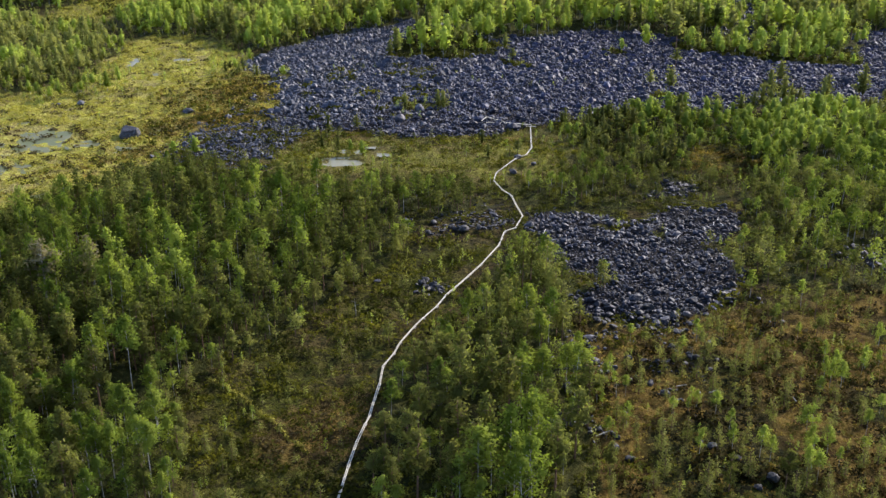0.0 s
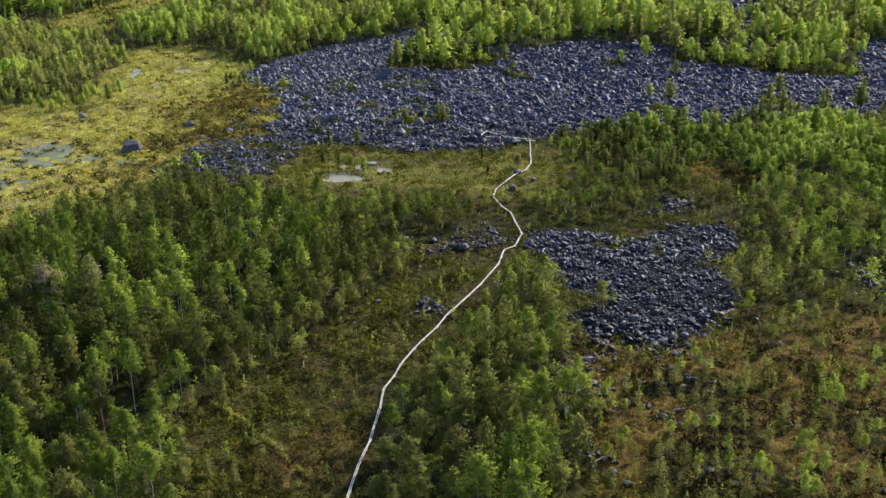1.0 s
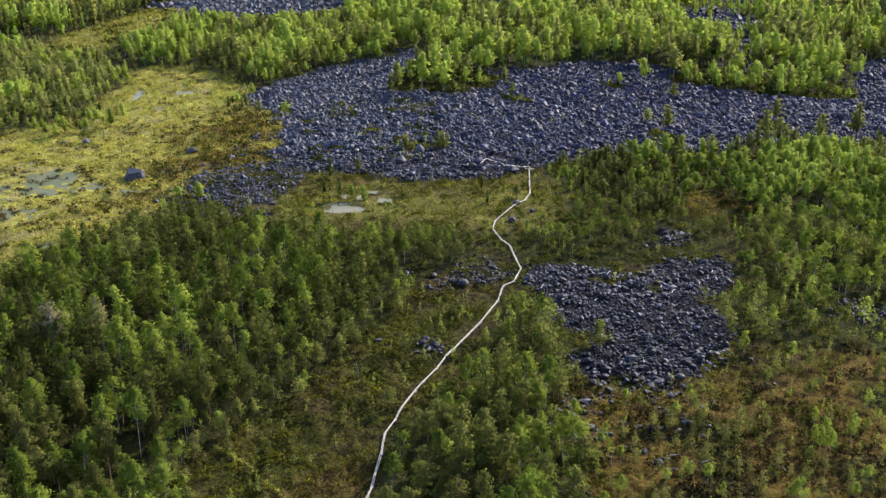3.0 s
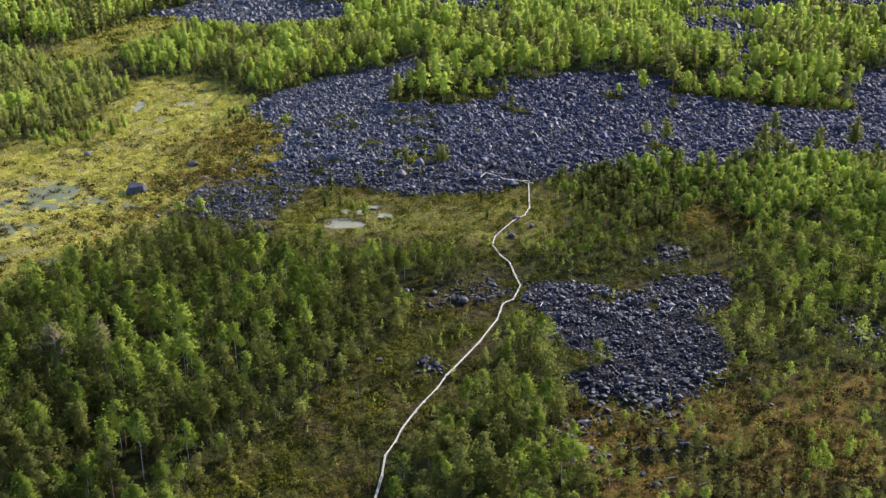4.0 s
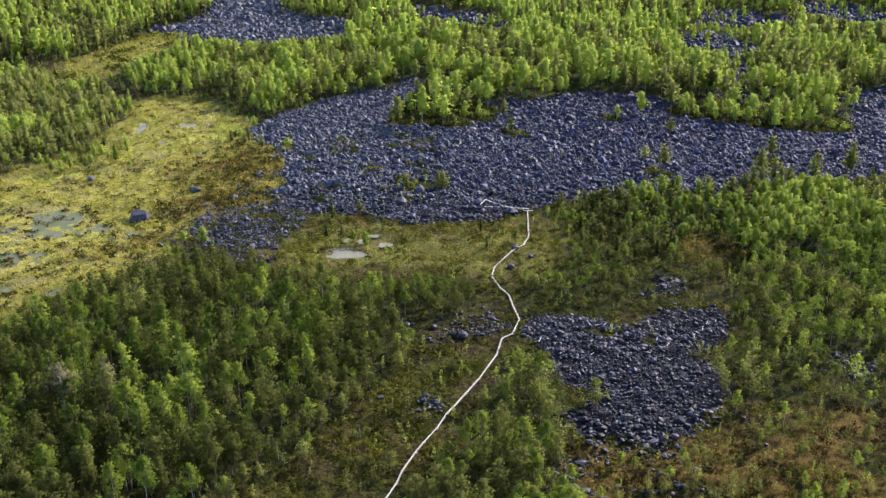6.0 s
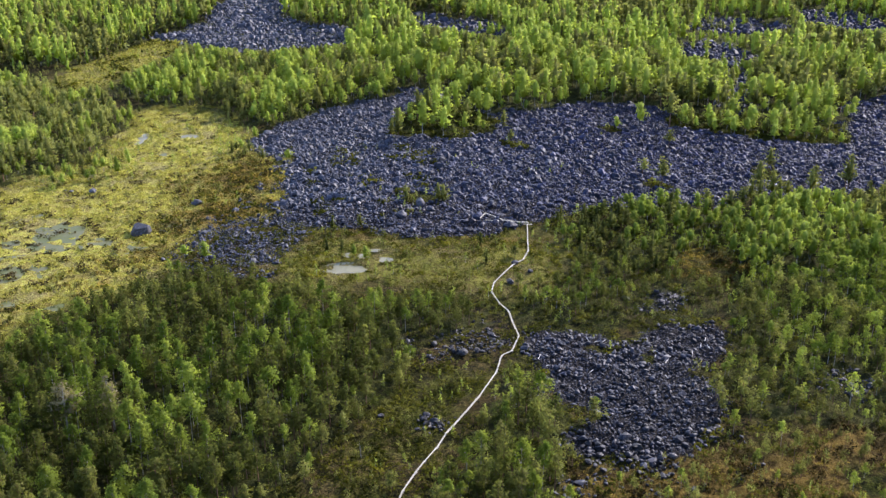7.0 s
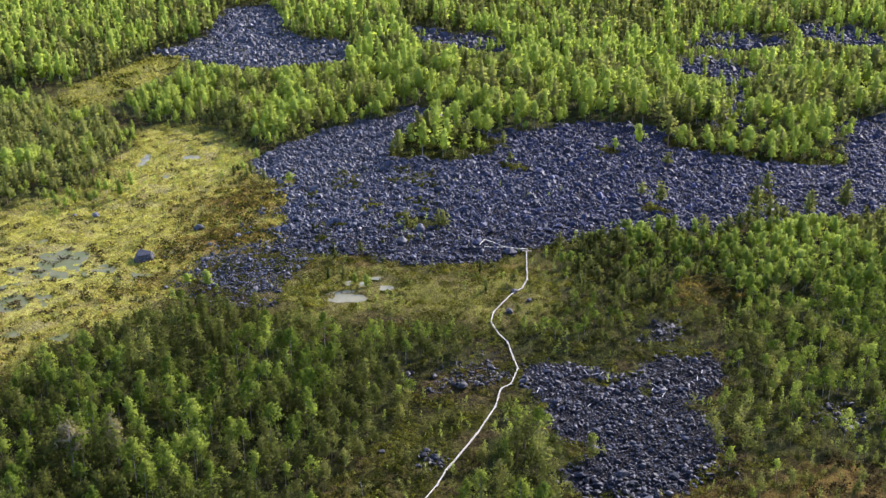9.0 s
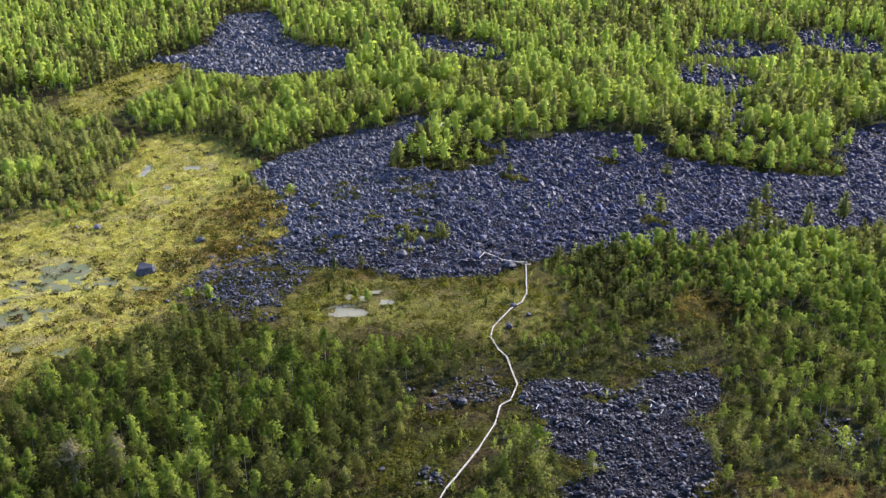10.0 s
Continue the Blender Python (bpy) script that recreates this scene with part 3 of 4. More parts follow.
def boulder_field(poly, rough, step, grade, label, singles=0, share=1.0, clump=0.0, mat=M_STONE):
    p = np.array(poly)
    x, y = jittered(p[:, 0].min() - 4, p[:, 0].max() + 4, p[:, 1].min() - 4, p[:, 1].max() + 4, step)
    keep = (rng.random(len(x)) < smooth(share_inside(poly, x, y, 2.2, rough), 0.10, 0.62)) & ~hollow(x, y) & ~region(ISLAND, x, y, 3) & ~region(SPUR, x, y, 3) & in_view(x, y) & (to_path(x, y) > 0.7) & (rng.random(len(x)) < share)
    keep &= vnoise(x, y, 3.4, 133) * 0.7 + vnoise(x, y, 1.3, 134) * 0.3 > np.where(inside(TAIL, x, y), 0.38, clump)
    x, y = x[keep], y[keep]
    n = len(x)
    size = step * np.clip(0.90 * np.exp(rng.normal(0, 0.48, n)), 0.42, 3.2) * np.where(inside(TAIL, x, y), 0.78, 1.0)
    scale = size[:, None] * np.stack((rng.uniform(0.9, 1.55, n), rng.uniform(0.75, 1.1, n), rng.uniform(0.55, 1.0, n)), -1)
    pos = np.stack((x, y, terrain(x, y) + scale[:, 2] * rng.uniform(0.12, 0.38, n)), -1)
    turn, pick = rng.uniform(0, 6.28, n), rng.integers(0, 14, n)
    field = tagged(new("boulder_field"), label, "boulder field", kind="structure")
    order = np.argsort(y)
    near, rest = order[:singles], order[singles:]
    for i in near:
        ob = part("boulder", SINGLE[mat.name][pick[i]], field)
        ob.matrix_basis = Matrix.LocRotScale(pos[i], Euler((0, 0, turn[i])), Vector(scale[i]))
    for g, on in ((grade, rest[y[rest] < 258]), (3, rest[y[rest] >= 258])):
        if len(on):
            v, f, *_ = scatter(SHAPES[g], pick[on], pos[on], scale[on], turn[on])
            tagged(part("boulders", mesh_of("boulders", v, f, mat), field), kind="stuff")


SINGLE = {m.name: [mesh_of("boulder", v, f, m) for v, f in SHAPES[2]] for m in (M_STONE, M_SUNK)}
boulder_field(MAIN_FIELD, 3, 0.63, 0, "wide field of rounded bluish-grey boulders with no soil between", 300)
boulder_field(NEAR_FIELD, 1.2, 0.54, 0, "patch of rounded dark grey boulders ringed by young trees", 300)
boulder_field(STRIP, 2, 0.50, 1, "broken strip of grey boulders beside the boardwalk", 80, 0.62, 0.44, M_SUNK)
boulder_field(PATCH_E, 2, 0.62, 1, "small patch of dark boulders between young trees", 60, 0.6, 0.42)
boulder_field(PATCH_N, 2, 0.64, 1, "small heap of dark boulders in the mire", 60, 0.7, 0.32)
boulder_field(PATCH_S, 2, 0.55, 2, "scattered dark boulders in brown heath", 100, 0.6, 0.34)
boulder_field(HEATH_STONES, 3, 0.54, 1, "loose grey stones lying scattered among brown heather", 160, 0.36, 0.60, M_SUNK)
boulder_field(FRINGE, 3, 0.52, 0, "stray grey boulders at the overgrown edge of the bog", 100, 0.5, 0.64)
boulder_field(HEAP, 0.6, 0.62, 2, "small heap of dark angular stones beside the boardwalk", 40, mat=M_SUNK)
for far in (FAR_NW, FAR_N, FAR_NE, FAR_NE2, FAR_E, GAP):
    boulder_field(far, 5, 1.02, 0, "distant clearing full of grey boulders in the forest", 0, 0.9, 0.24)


def boulder(x, y, sx, sy, sz, turn, label, seed):
    r = np.random.default_rng(seed)
    bm = bmesh.new()
    bmesh.ops.create_icosphere(bm, subdivisions=3, radius=0.5)
    v = np.array([q.co[:] for q in bm.verts])
    f = np.array([[q.index for q in p.verts] for p in bm.faces])
    bm.free()
    for _ in range(18):
        d = r.normal(size=3)
        d /= np.linalg.norm(d)
        over = np.maximum(v @ d - r.uniform(0.33, 0.47), 0)
        v = v - over[:, None] * d * 0.85
    v *= (1 + 0.07 * np.sin(v[:, :1] * 17 + seed) * np.sin(v[:, 1:2] * 15))
    ob = new("boulder", mesh_of("boulder", v * (sx, sy, sz), f, M_BLOCK if y > 210 else M_SUNK))
    ob.matrix_basis = pose(x, y, float(terrain(x, y)) + sz * 0.28, 0, 0, turn)
    return tagged(ob, label, "boulder")


def bog_boulder(x, y):
    """A big broken block with a tilted flat top."""
    bm = bmesh.new()
    bmesh.ops.create_icosphere(bm, subdivisions=4, radius=0.5)
    v = np.array([q.co[:] for q in bm.verts])
    f = np.array([[q.index for q in p.verts] for p in bm.faces])
    bm.free()
    for d, at in (((-0.12, -0.25, 1), 0.26), ((1, -0.1, 0.18), 0.37), ((-1, -0.1, 0.45), 0.34), ((0.1, -1, 0.30), 0.33), ((0.7, -0.8, 0.1), 0.41), ((0, 1, 0.2), 0.36), ((-0.6, -0.8, 0.2), 0.40), ((0.5, 0.6, 0.9), 0.36)):
        d = np.array(d, float) / np.linalg.norm(d)
        over = np.maximum(v @ d - at, 0)
        v = v - over[:, None] * d * 0.97
    v *= 1 + 0.025 * np.sin(v[:, :1] * 31) * np.sin(v[:, 1:2] * 27 + 1) + 0.02 * np.sin(v[:, 2:] * 40)
    ob = tagged(new("boulder", mesh_of("boulder", v * (5.5, 4.4, 4.3), f, M_BLOCK)), "huge broken grey boulder alone on the open bog", "boulder")
    ob.matrix_basis = pose(x, y, float(terrain(x, y)) + 1.0, 0, 0, 8)


bog_boulder(-72, 242)
LONE = [(-1.4, 151.2, 1.9, 1.5), (3.6, 174.6, 2.2, 1.3), (-1.6, 179.2, 1.5, 0.9), (-2.6, 173.8, 1.3, 0.8), (-10.1, 153.3, 1.3, 0.8), (15.6, 217.6, 2.0, 1.1), (18.6, 213.1, 1.5, 0.8), (36, 100, 2.4, 1.5), (33, 104, 1.6, 1.0), (31, 107, 2.2, 1.0),
        (29.5, 107.4, 1.7, 1.0), (34, 98.5, 1.5, 0.9), (21, 104, 2.0, 1.2), (19.5, 106, 2.2, 1.5), (15, 111, 2.2, 1.2), (16, 240, 3.4, 2.0), (-10, 247, 3.0, 2.2), (-5.7, 255, 3.4, 2.6), (-3, 250, 2.6, 1.9),
        (37, 200, 2.0, 1.2), (-100, 277, 1.8, 0.9), (-102, 278.5, 1.5, 0.8), (-93.5, 275, 2.7, 1.5), (-63, 262, 3.0, 1.6), (-52, 256, 2.4, 1.4), (14, 207, 2.2, 1.2), (-40, 224, 2.0, 1.2), (20, 127, 2.0, 1.4), (50, 103, 2.0, 1.2), (22, 140, 2.2, 1.2)]
for i, (x, y, w, h) in enumerate(LONE):
    w, h = (w, h) if y > 145 else (w * 0.75, h * 0.75)
    boulder(x, y, w, w * 0.8, h, i * 47, "grey weathered boulder half sunk in moss", 20 + i)


# ---- the boardwalk: pairs of long planks on sleepers ----
def box(cx, cy, cz, lx, ly, lz, turn, slope=0.0):
    """A plank-like box, its long side lx along the turn; verts and quads."""
    v = np.array([(x, y, z) for x in (-0.5, 0.5) for y in (-0.5, 0.5) for z in (-0.5, 0.5)]) * (lx, ly, lz)
    v[:, 2] += v[:, 0] * slope
    c, s = math.cos(turn), math.sin(turn)
    v = np.stack((c * v[:, 0] - s * v[:, 1] + cx, s * v[:, 0] + c * v[:, 1] + cy, v[:, 2] + cz), -1)
    return v, np.array([(0, 1, 3, 2), (4, 6, 7, 5), (0, 4, 5, 1), (2, 3, 7, 6), (0, 2, 6, 4), (1, 5, 7, 3)])


def boardwalk(line, label, lanes, width, length=4.0, lift=0.36):
    top = tagged(new("boardwalk"), label, "boardwalk")
    for (ax, ay), (bx, by) in zip(line, line[1:]):
        dist, turn = math.hypot(bx - ax, by - ay), math.atan2(by - ay, bx - ax)
        k = max(1, round(dist / length))
        for i in range(k):
            s0, s1 = (i + 0.0) / k, (i + 1.0) / k
            x0, y0, x1, y1 = ax + (bx - ax) * s0, ay + (by - ay) * s0, ax + (bx - ax) * s1, ay + (by - ay) * s1
            z0, z1 = float(broad(x0, y0)) + lift, float(broad(x1, y1)) + lift
            seg = dist / k
            for lane in range(lanes):
                off = (lane - (lanes - 1) / 2) * (width + 0.04) + random.uniform(-0.04, 0.04)
                cx, cy = (x0 + x1) / 2 - math.sin(turn) * off, (y0 + y1) / 2 + math.cos(turn) * off
                v, f = box(cx, cy, (z0 + z1) / 2 + random.uniform(0, 0.02), seg + 0.05, width, 0.06, turn + random.uniform(-0.012, 0.012), (z1 - z0) / seg)
                part("plank", mesh_of("plank", v, f, M_BOARD), top)
            v, f = box(x0, y0, z0 - 0.12, 0.34, 0.16, 0.14, turn + math.pi / 2)
            part("sleeper", mesh_of("sleeper", v, f, M_GREYWOOD), top)
    return top


def eased(line, cut=0.04):
    """The line with its corners cut once."""
    out = [line[0]]
    for (ax, ay), (bx, by), (cx, cy) in zip(line, line[1:], line[2:]):
        out += [(bx + (ax - bx) * cut, by + (ay - by) * cut), (bx + (cx - bx) * cut, by + (cy - by) * cut)]
    return out + [line[-1]]


boardwalk(eased(PATH), "pale weathered duckboard path of paired planks through the mire", 2, 0.105)
boardwalk([(20.2, 241.8), (17.9, 242.1), (14.5, 243), (10.3, 247.8), (8.8, 243.8)], "narrow pale plank walk over the edge of the boulders", 1, 0.20, 3.0, 0.7)
boardwalk([(10.0, 242.8), (14.2, 242.6)], "short pale plank lying on the boulders", 1, 0.16, 4.0, 0.7)
boardwalk([(18.9, 241.5), (21.2, 241.5)], "short cross plank at the end of the boardwalk", 1, 0.22, 2.4, 0.35)


# ---- trees ----
MID_CORE, FAR_CORE = (4, 5, 0.62), (3, 5, 0.70)      # rings, sides, share of the crown
NEAR_PINES = [pine(i, 1150, 0.285, 3) for i in range(6)] + [pine(20 + i, 520, 0.27, 3, True, True) for i in range(5)]
NEAR_BIRCHES = [birch(50 + i, 950, 0.29, 3, True, 1.4 + (i % 3), 1.0 + 0.12 * (i % 4)) for i in range(7)]
EDGE_PINES = [pine(300 + i, 420, 0.36, 3, False) for i in range(9)]
EDGE_BIRCHES = [birch(350 + i, 390, 0.38, 3, False, 1.2 + i % 3, 1.0 + 0.12 * (i % 4)) for i in range(9)]
MID_PINES = [pine(100 + i, 170, 0.52, 3, False, i % 2 == 0, (4, 5, 0.45)) for i in range(9)]
MID_BIRCHES = [birch(150 + i, 180, 0.55, 3, False, 0.6 + 0.5 * (i % 3), 1.22 + 0.15 * (i % 3), MID_CORE) for i in range(9)] + [birch(170 + i, 200, 0.48, 3, False, 1.4, 1.5, MID_CORE) for i in range(6)]
YOUNG_PINES = [pine(400 + i, 85, 0.50, 3, False, True) for i in range(8)]
YOUNG_BIRCHES = [birch(450 + i, 90, 0.52, 3, False, -0.3, 1.1) for i in range(8)]
FAR_PINES = [pine(200 + i, 52, 0.86, 3, False, i % 3 > 0, (3, 5, 0.5)) for i in range(7)]
FAR_BIRCHES = [birch(250 + i, 54, 0.92, 3, False, -0.4, 1.3 + 0.18 * (i % 3), FAR_CORE) for i in range(7)]

# where trees stand: outline, spacing, share of pines, least and greatest height
STANDS = [(ISLAND, 4.6, 0.30, 2.5, 11.5), (SPUR, 3.8, 0.45, 2, 8.5), (GROVE, 2.9, 0.06, 3.6, 7.8), (EDGE_E, 3.0, 0.72, 2.5, 8.0), (WOOD_S, 2.9, 0.62, 1.6, 11.0), (WOOD_W, 2.55, 0.80, 2.3, 9.8),
          (WOOD_E, 2.4, 0.36, 1.6, 6.6), (RIDGE, 3.9, 0.38, 3.5, 13), (WOOD_NW, 3.4, 0.42, 3, 10.5), (WOOD_FW, 3.2, 0.78, 2.5, 9),
          (BORDER, 2.4, 0.5, 0.8, 3.6), (BOG_TREES, 3.2, 0.45, 1.6, 5.5), (MIRE_S, 2.7, 0.7, 0.8, 2.5), (MIRE_N, 3.5, 0.58, 0.9, 3.4), (MIRE_E, 2.35, 0.40, 1.2, 4.8), (HEATH, 2.4, 0.74, 0.9, 4.4)]
# where birches gather: x, y, radius
BIRCH_SPOTS = [(-36.5, 187, 4), (-27.6, 176, 5), (-24, 167, 5), (-37, 165, 6), (-30, 156, 6), (-23, 155, 4), (-32, 147, 5), (-44, 150, 6), (-53, 156, 3), (-18, 190, 4), (-10.5, 191, 4), (-5, 192, 4), (-22.5, 183, 5), (-34, 107, 4), (-44, 141, 4), (-42, 154, 5), (-13, 162, 3),
               (-55.5, 164, 4), (-36, 138, 3), (-1, 134, 4), (4.4, 135, 4), (-5, 138, 3), (2.5, 117.5, 3), (13, 116, 3), (11, 104, 3), (-43, 99, 4), (-41, 180, 4), (-11, 210, 5)]
# single trees that stand out: x, y, height, 1 for a pine
SINGLE_TREES = [(77, 257, 8.5, 1), (80, 259.5, 7.2, 1), (83.5, 262, 9.0, 1), (85.7, 263, 7.0, 1), (88.3, 263.6, 6.5, 1), (96.5, 270, 7.0, 1), (107, 274.5, 7.5, 1), (71, 253, 7.0, 1), (65, 253, 6.0, 1), (74.5, 255, 6.5, 1), (9.2, 200.3, 2.8, 0), (10.9, 199.2, 2.4, 1), (11.8, 203.5, 2.6, 0), (1.6, 146.5, 2.2, 0), (-1.2, 260, 4.6, 1), (-11, 258, 2.4, 0), (-7, 261, 2.6, 1), (-4.4, 262, 2.4, 0), (-44, 297, 3.6, 0), (-43, 292, 2.0, 1), (51, 326, 2.2, 1), (53, 323, 1.6, 0), (22, 306, 3.0, 1), (19, 310, 2.4, 0), (24.8, 153.2, 3.6, 0), (26.4, 152.6, 2.2, 1), (32, 181.5, 1.6, 1), (28, 181, 1.2, 0), (38, 176, 1.6, 1),
                (-6.2, 318, 11.3, 0), (6.3, 320.5, 6.9, 0), (-13.6, 317.6, 9, 1), (10.8, 325, 4.2, 0), (57.6, 272, 8.5, 1), (54.2, 282, 5.3, 1), (89.6, 286.7, 7.7, 1), (66.6, 309, 5.6, 1), (60.8, 328.8, 7.8, 0),
                (83.3, 272, 8.1, 1), (20.3, 311, 4.2, 1), (67, 355, 13.3, 0), (88.5, 357, 6.9, 0), (70.4, 328, 12, 1), (56.8, 358, 8.9, 0), (0.1, 258.1, 4.6, 1), (-9.2, 258.4, 3.6, 1), (97.5, 271, 7.3, 1), (107.6, 274, 9.7, 1),
                (24.2, 152.4, 4.0, 1), (44.5, 168.3, 3.1, 1), (7.7, 109.6, 10.5, 1), (2.1, 110.8, 10.9, 1), (-2.8, 106.6, 8.2, 1), (4.8, 104.2, 8.8, 1), (-0.3, 109, 6.1, 1), (17, 110.3, 8.7, 1),
                (-28.9, 141.9, 7.6, 0), (-31.6, 99.4, 7.9, 0), (-41.6, 114.8, 9.7, 1), (-39.4, 120.9, 10.4, 0), (37.2, 99.3, 5.1, 1), (30.7, 98, 5, 1), (15.9, 141, 8.9, 1), (53, 139.8, 6.2, 1), (47, 138.6, 3.6, 0), (50, 159, 5.8, 1), (45.5, 158.8, 5.8, 1),
                (45.2, 153.7, 5.6, 1), (46.1, 148.5, 4.8, 0), (49.7, 152.0, 6.2, 1), (48.7, 140.5, 5.2, 1), (52.6, 144.9, 4.6, 0), (52.5, 164.2, 5.8, 1), (52.9, 157.0, 5.0, 0), (57.6, 154.4, 5.6, 1), (50.2, 168.4, 4.4, 0), (24.5, 150.9, 3.8, 1)]


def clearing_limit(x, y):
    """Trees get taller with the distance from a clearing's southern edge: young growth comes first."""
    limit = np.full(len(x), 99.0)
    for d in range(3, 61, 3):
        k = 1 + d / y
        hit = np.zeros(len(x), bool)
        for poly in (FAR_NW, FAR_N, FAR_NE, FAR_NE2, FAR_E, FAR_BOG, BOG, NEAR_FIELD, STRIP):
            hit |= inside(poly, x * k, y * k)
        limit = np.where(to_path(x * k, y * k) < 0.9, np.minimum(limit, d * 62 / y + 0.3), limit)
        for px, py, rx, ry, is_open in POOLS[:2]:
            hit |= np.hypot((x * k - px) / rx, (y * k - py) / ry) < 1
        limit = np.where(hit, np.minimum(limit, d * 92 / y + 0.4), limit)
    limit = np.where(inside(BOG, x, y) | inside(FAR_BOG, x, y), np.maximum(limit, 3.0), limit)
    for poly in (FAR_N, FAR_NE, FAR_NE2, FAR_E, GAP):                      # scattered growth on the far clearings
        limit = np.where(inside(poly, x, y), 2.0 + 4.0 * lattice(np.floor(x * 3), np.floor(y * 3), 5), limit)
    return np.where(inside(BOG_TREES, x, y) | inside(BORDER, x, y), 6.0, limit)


def stand_trees():
    rows = []
    done = []
    for poly, step, pines, low, high in STANDS:
        p = np.array(poly)
        x, y = jittered(p[:, 0].min() - 4, p[:, 0].max() + 4, p[:, 1].min() - 4, p[:, 1].max() + 4, step)
        deep = share_inside(poly, x, y, 5.0, 6.0 if poly in (RIDGE, SPUR, WOOD_NW, WOOD_FW, ISLAND) else 2.5)
        keep = (rng.random(len(x)) < smooth(deep, 0.05, 0.65)) & in_view(x, y)
        for other in done:
            keep &= ~inside(other, x, y)
        done.append(poly)
        tops = low + (high - low) * (0.28 + 0.72 * smooth(deep, 0.25, 0.98))
        rows.append((x[keep], y[keep], np.full(keep.sum(), pines), np.full(keep.sum(), low), tops[keep]))
    x, y = jittered(-100, 20, 84, 206, 2.1)              # young trees under the pines
    keep = (inside(WOOD_W, x, y) | inside(WOOD_S, x, y)) & in_view(x, y) & (vnoise(x, y, 7, 141) > 0.48)
    rows.append((x[keep], y[keep], np.full(keep.sum(), 0.30), np.full(keep.sum(), 1.2), np.full(keep.sum(), 3.0)))
    x, y = jittered(-330, 330, 84, 440, 4.2)             # the thin growth between
    keep = in_view(x, y) & (rng.random(len(x)) < 0.55)
    for other in done + [BOG]:
        keep &= ~inside(other, x, y)
    rows.append((x[keep], y[keep], np.full(keep.sum(), 0.6), np.full(keep.sum(), 1.5), np.full(keep.sum(), 5.0)))
    x, y = jittered(-330, 330, 440, 660, 4.3)            # the far forest
    keep = in_view(x, y, 12)
    for other in done + [FAR_BOG]:
        keep &= ~inside(other, x, y)
    rows.append((x[keep], y[keep], np.full(keep.sum(), 0.46), np.full(keep.sum(), 4.0), np.full(keep.sum(), 12.5)))
    x, y = jittered(-130, -40, 180, 370, 5.0)            # stunted trees on the bog
    keep = inside(BOG, x, y) & (vnoise(x, y, 22, 77) > 0.60)
    rows.append((x[keep], y[keep], np.full(keep.sum(), 0.6), np.full(keep.sum(), 1.0), np.full(keep.sum(), 4.0)))
    x, y = jittered(-152, -106, 390, 484, 4.0)           # and on the far one
    keep = inside(FAR_BOG, x, y) & (rng.random(len(x)) < 0.45)
    rows.append((x[keep], y[keep], np.full(keep.sum(), 0.6), np.full(keep.sum(), 1.0), np.full(keep.sum(), 4.0)))
    x, y, pines, low, high = (np.concatenate(c) for c in zip(*rows))
    keep = (~stony(x, y) | ((y > 330) & (rng.random(len(x)) < np.where(inside(FAR_NW, x, y), 0.10, 0.38)) & ~inside(MAIN_FIELD, x, y))) & (to_path(x, y) > np.where(high > 6, 2.2, 1.1)) & (vnoise(x, y, 9, 71) + rng.random(len(x)) * 0.8 > 0.42)
    for px, py, rx, ry, _ in POOLS:
        keep &= ((x - px) / rx) ** 2 + ((y - py) / ry) ** 2 > 1.5
    keep &= ~inside(PATCH_S, x, y) & (np.hypot(x + 72, y - 241) > 6) & (np.hypot((x - 57) / 7.5, (y - 218) / 7.5) + (vnoise(x, y, 4, 99) - 0.5) * 0.6 > 1)
    x, y, pines, low, high = x[keep], y[keep], pines[keep], low[keep], high[keep]
    lean = vnoise(x, y, 18, 61) * 0.6 + vnoise(x, y, 6, 62) * 0.4
    for px, py, pr in BIRCH_SPOTS:
        lean += 0.52 * np.exp(-((x - px) ** 2 + (y - py) ** 2) / pr ** 2)
    lean = np.where(y > 215, 0.5 + (lean - 0.5) * 1.5, lean)              # beyond the mire each kind keeps to its own groups
    is_pine = lean + rng.normal(0, 1.0, len(x)) * np.where(y > 215, 0.14, 0.20) < 0.5 + (pines - 0.5) * 0.75
    tall = rng.random(len(x)) < 0.52
    share = np.where(tall, rng.uniform(0.5, 1.0, len(x)), rng.uniform(0.0, 0.5, len(x)))
    height = low + (high - low) * np.clip(share * (0.72 + 0.45 * vnoise(x, y, 14, 63)), 0, 1)
    gx, gy = rng.uniform(-46, 60, 150), rng.uniform(244, 320, 150)       # saplings between the stones
    grow = stony(gx, gy) & (vnoise(gx, gy, 16, 97) > 0.5)
    gx, gy = gx[grow], gy[grow]
    x, y = np.append(x, gx), np.append(y, gy)
    is_pine, height = np.append(is_pine, rng.random(len(gx)) < 0.75), np.append(height, rng.uniform(0.7, 2.0, len(gx)))
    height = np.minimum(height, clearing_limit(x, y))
    grown = height > 0.7
    x, y, is_pine, height = x[grown], y[grown], is_pine[grown], height[grown]
    sx, sy, sh, sp = np.array(SINGLE_TREES).T
    clear = np.ones(len(x), bool)
    for a, b, h in zip(sx, sy, sh):
        clear &= np.hypot(x - a, y - b) > 0.25 * h
    return np.append(x[clear], sx), np.append(y[clear], sy), np.append(is_pine[clear], sp > 0), np.append(height[clear], sh)


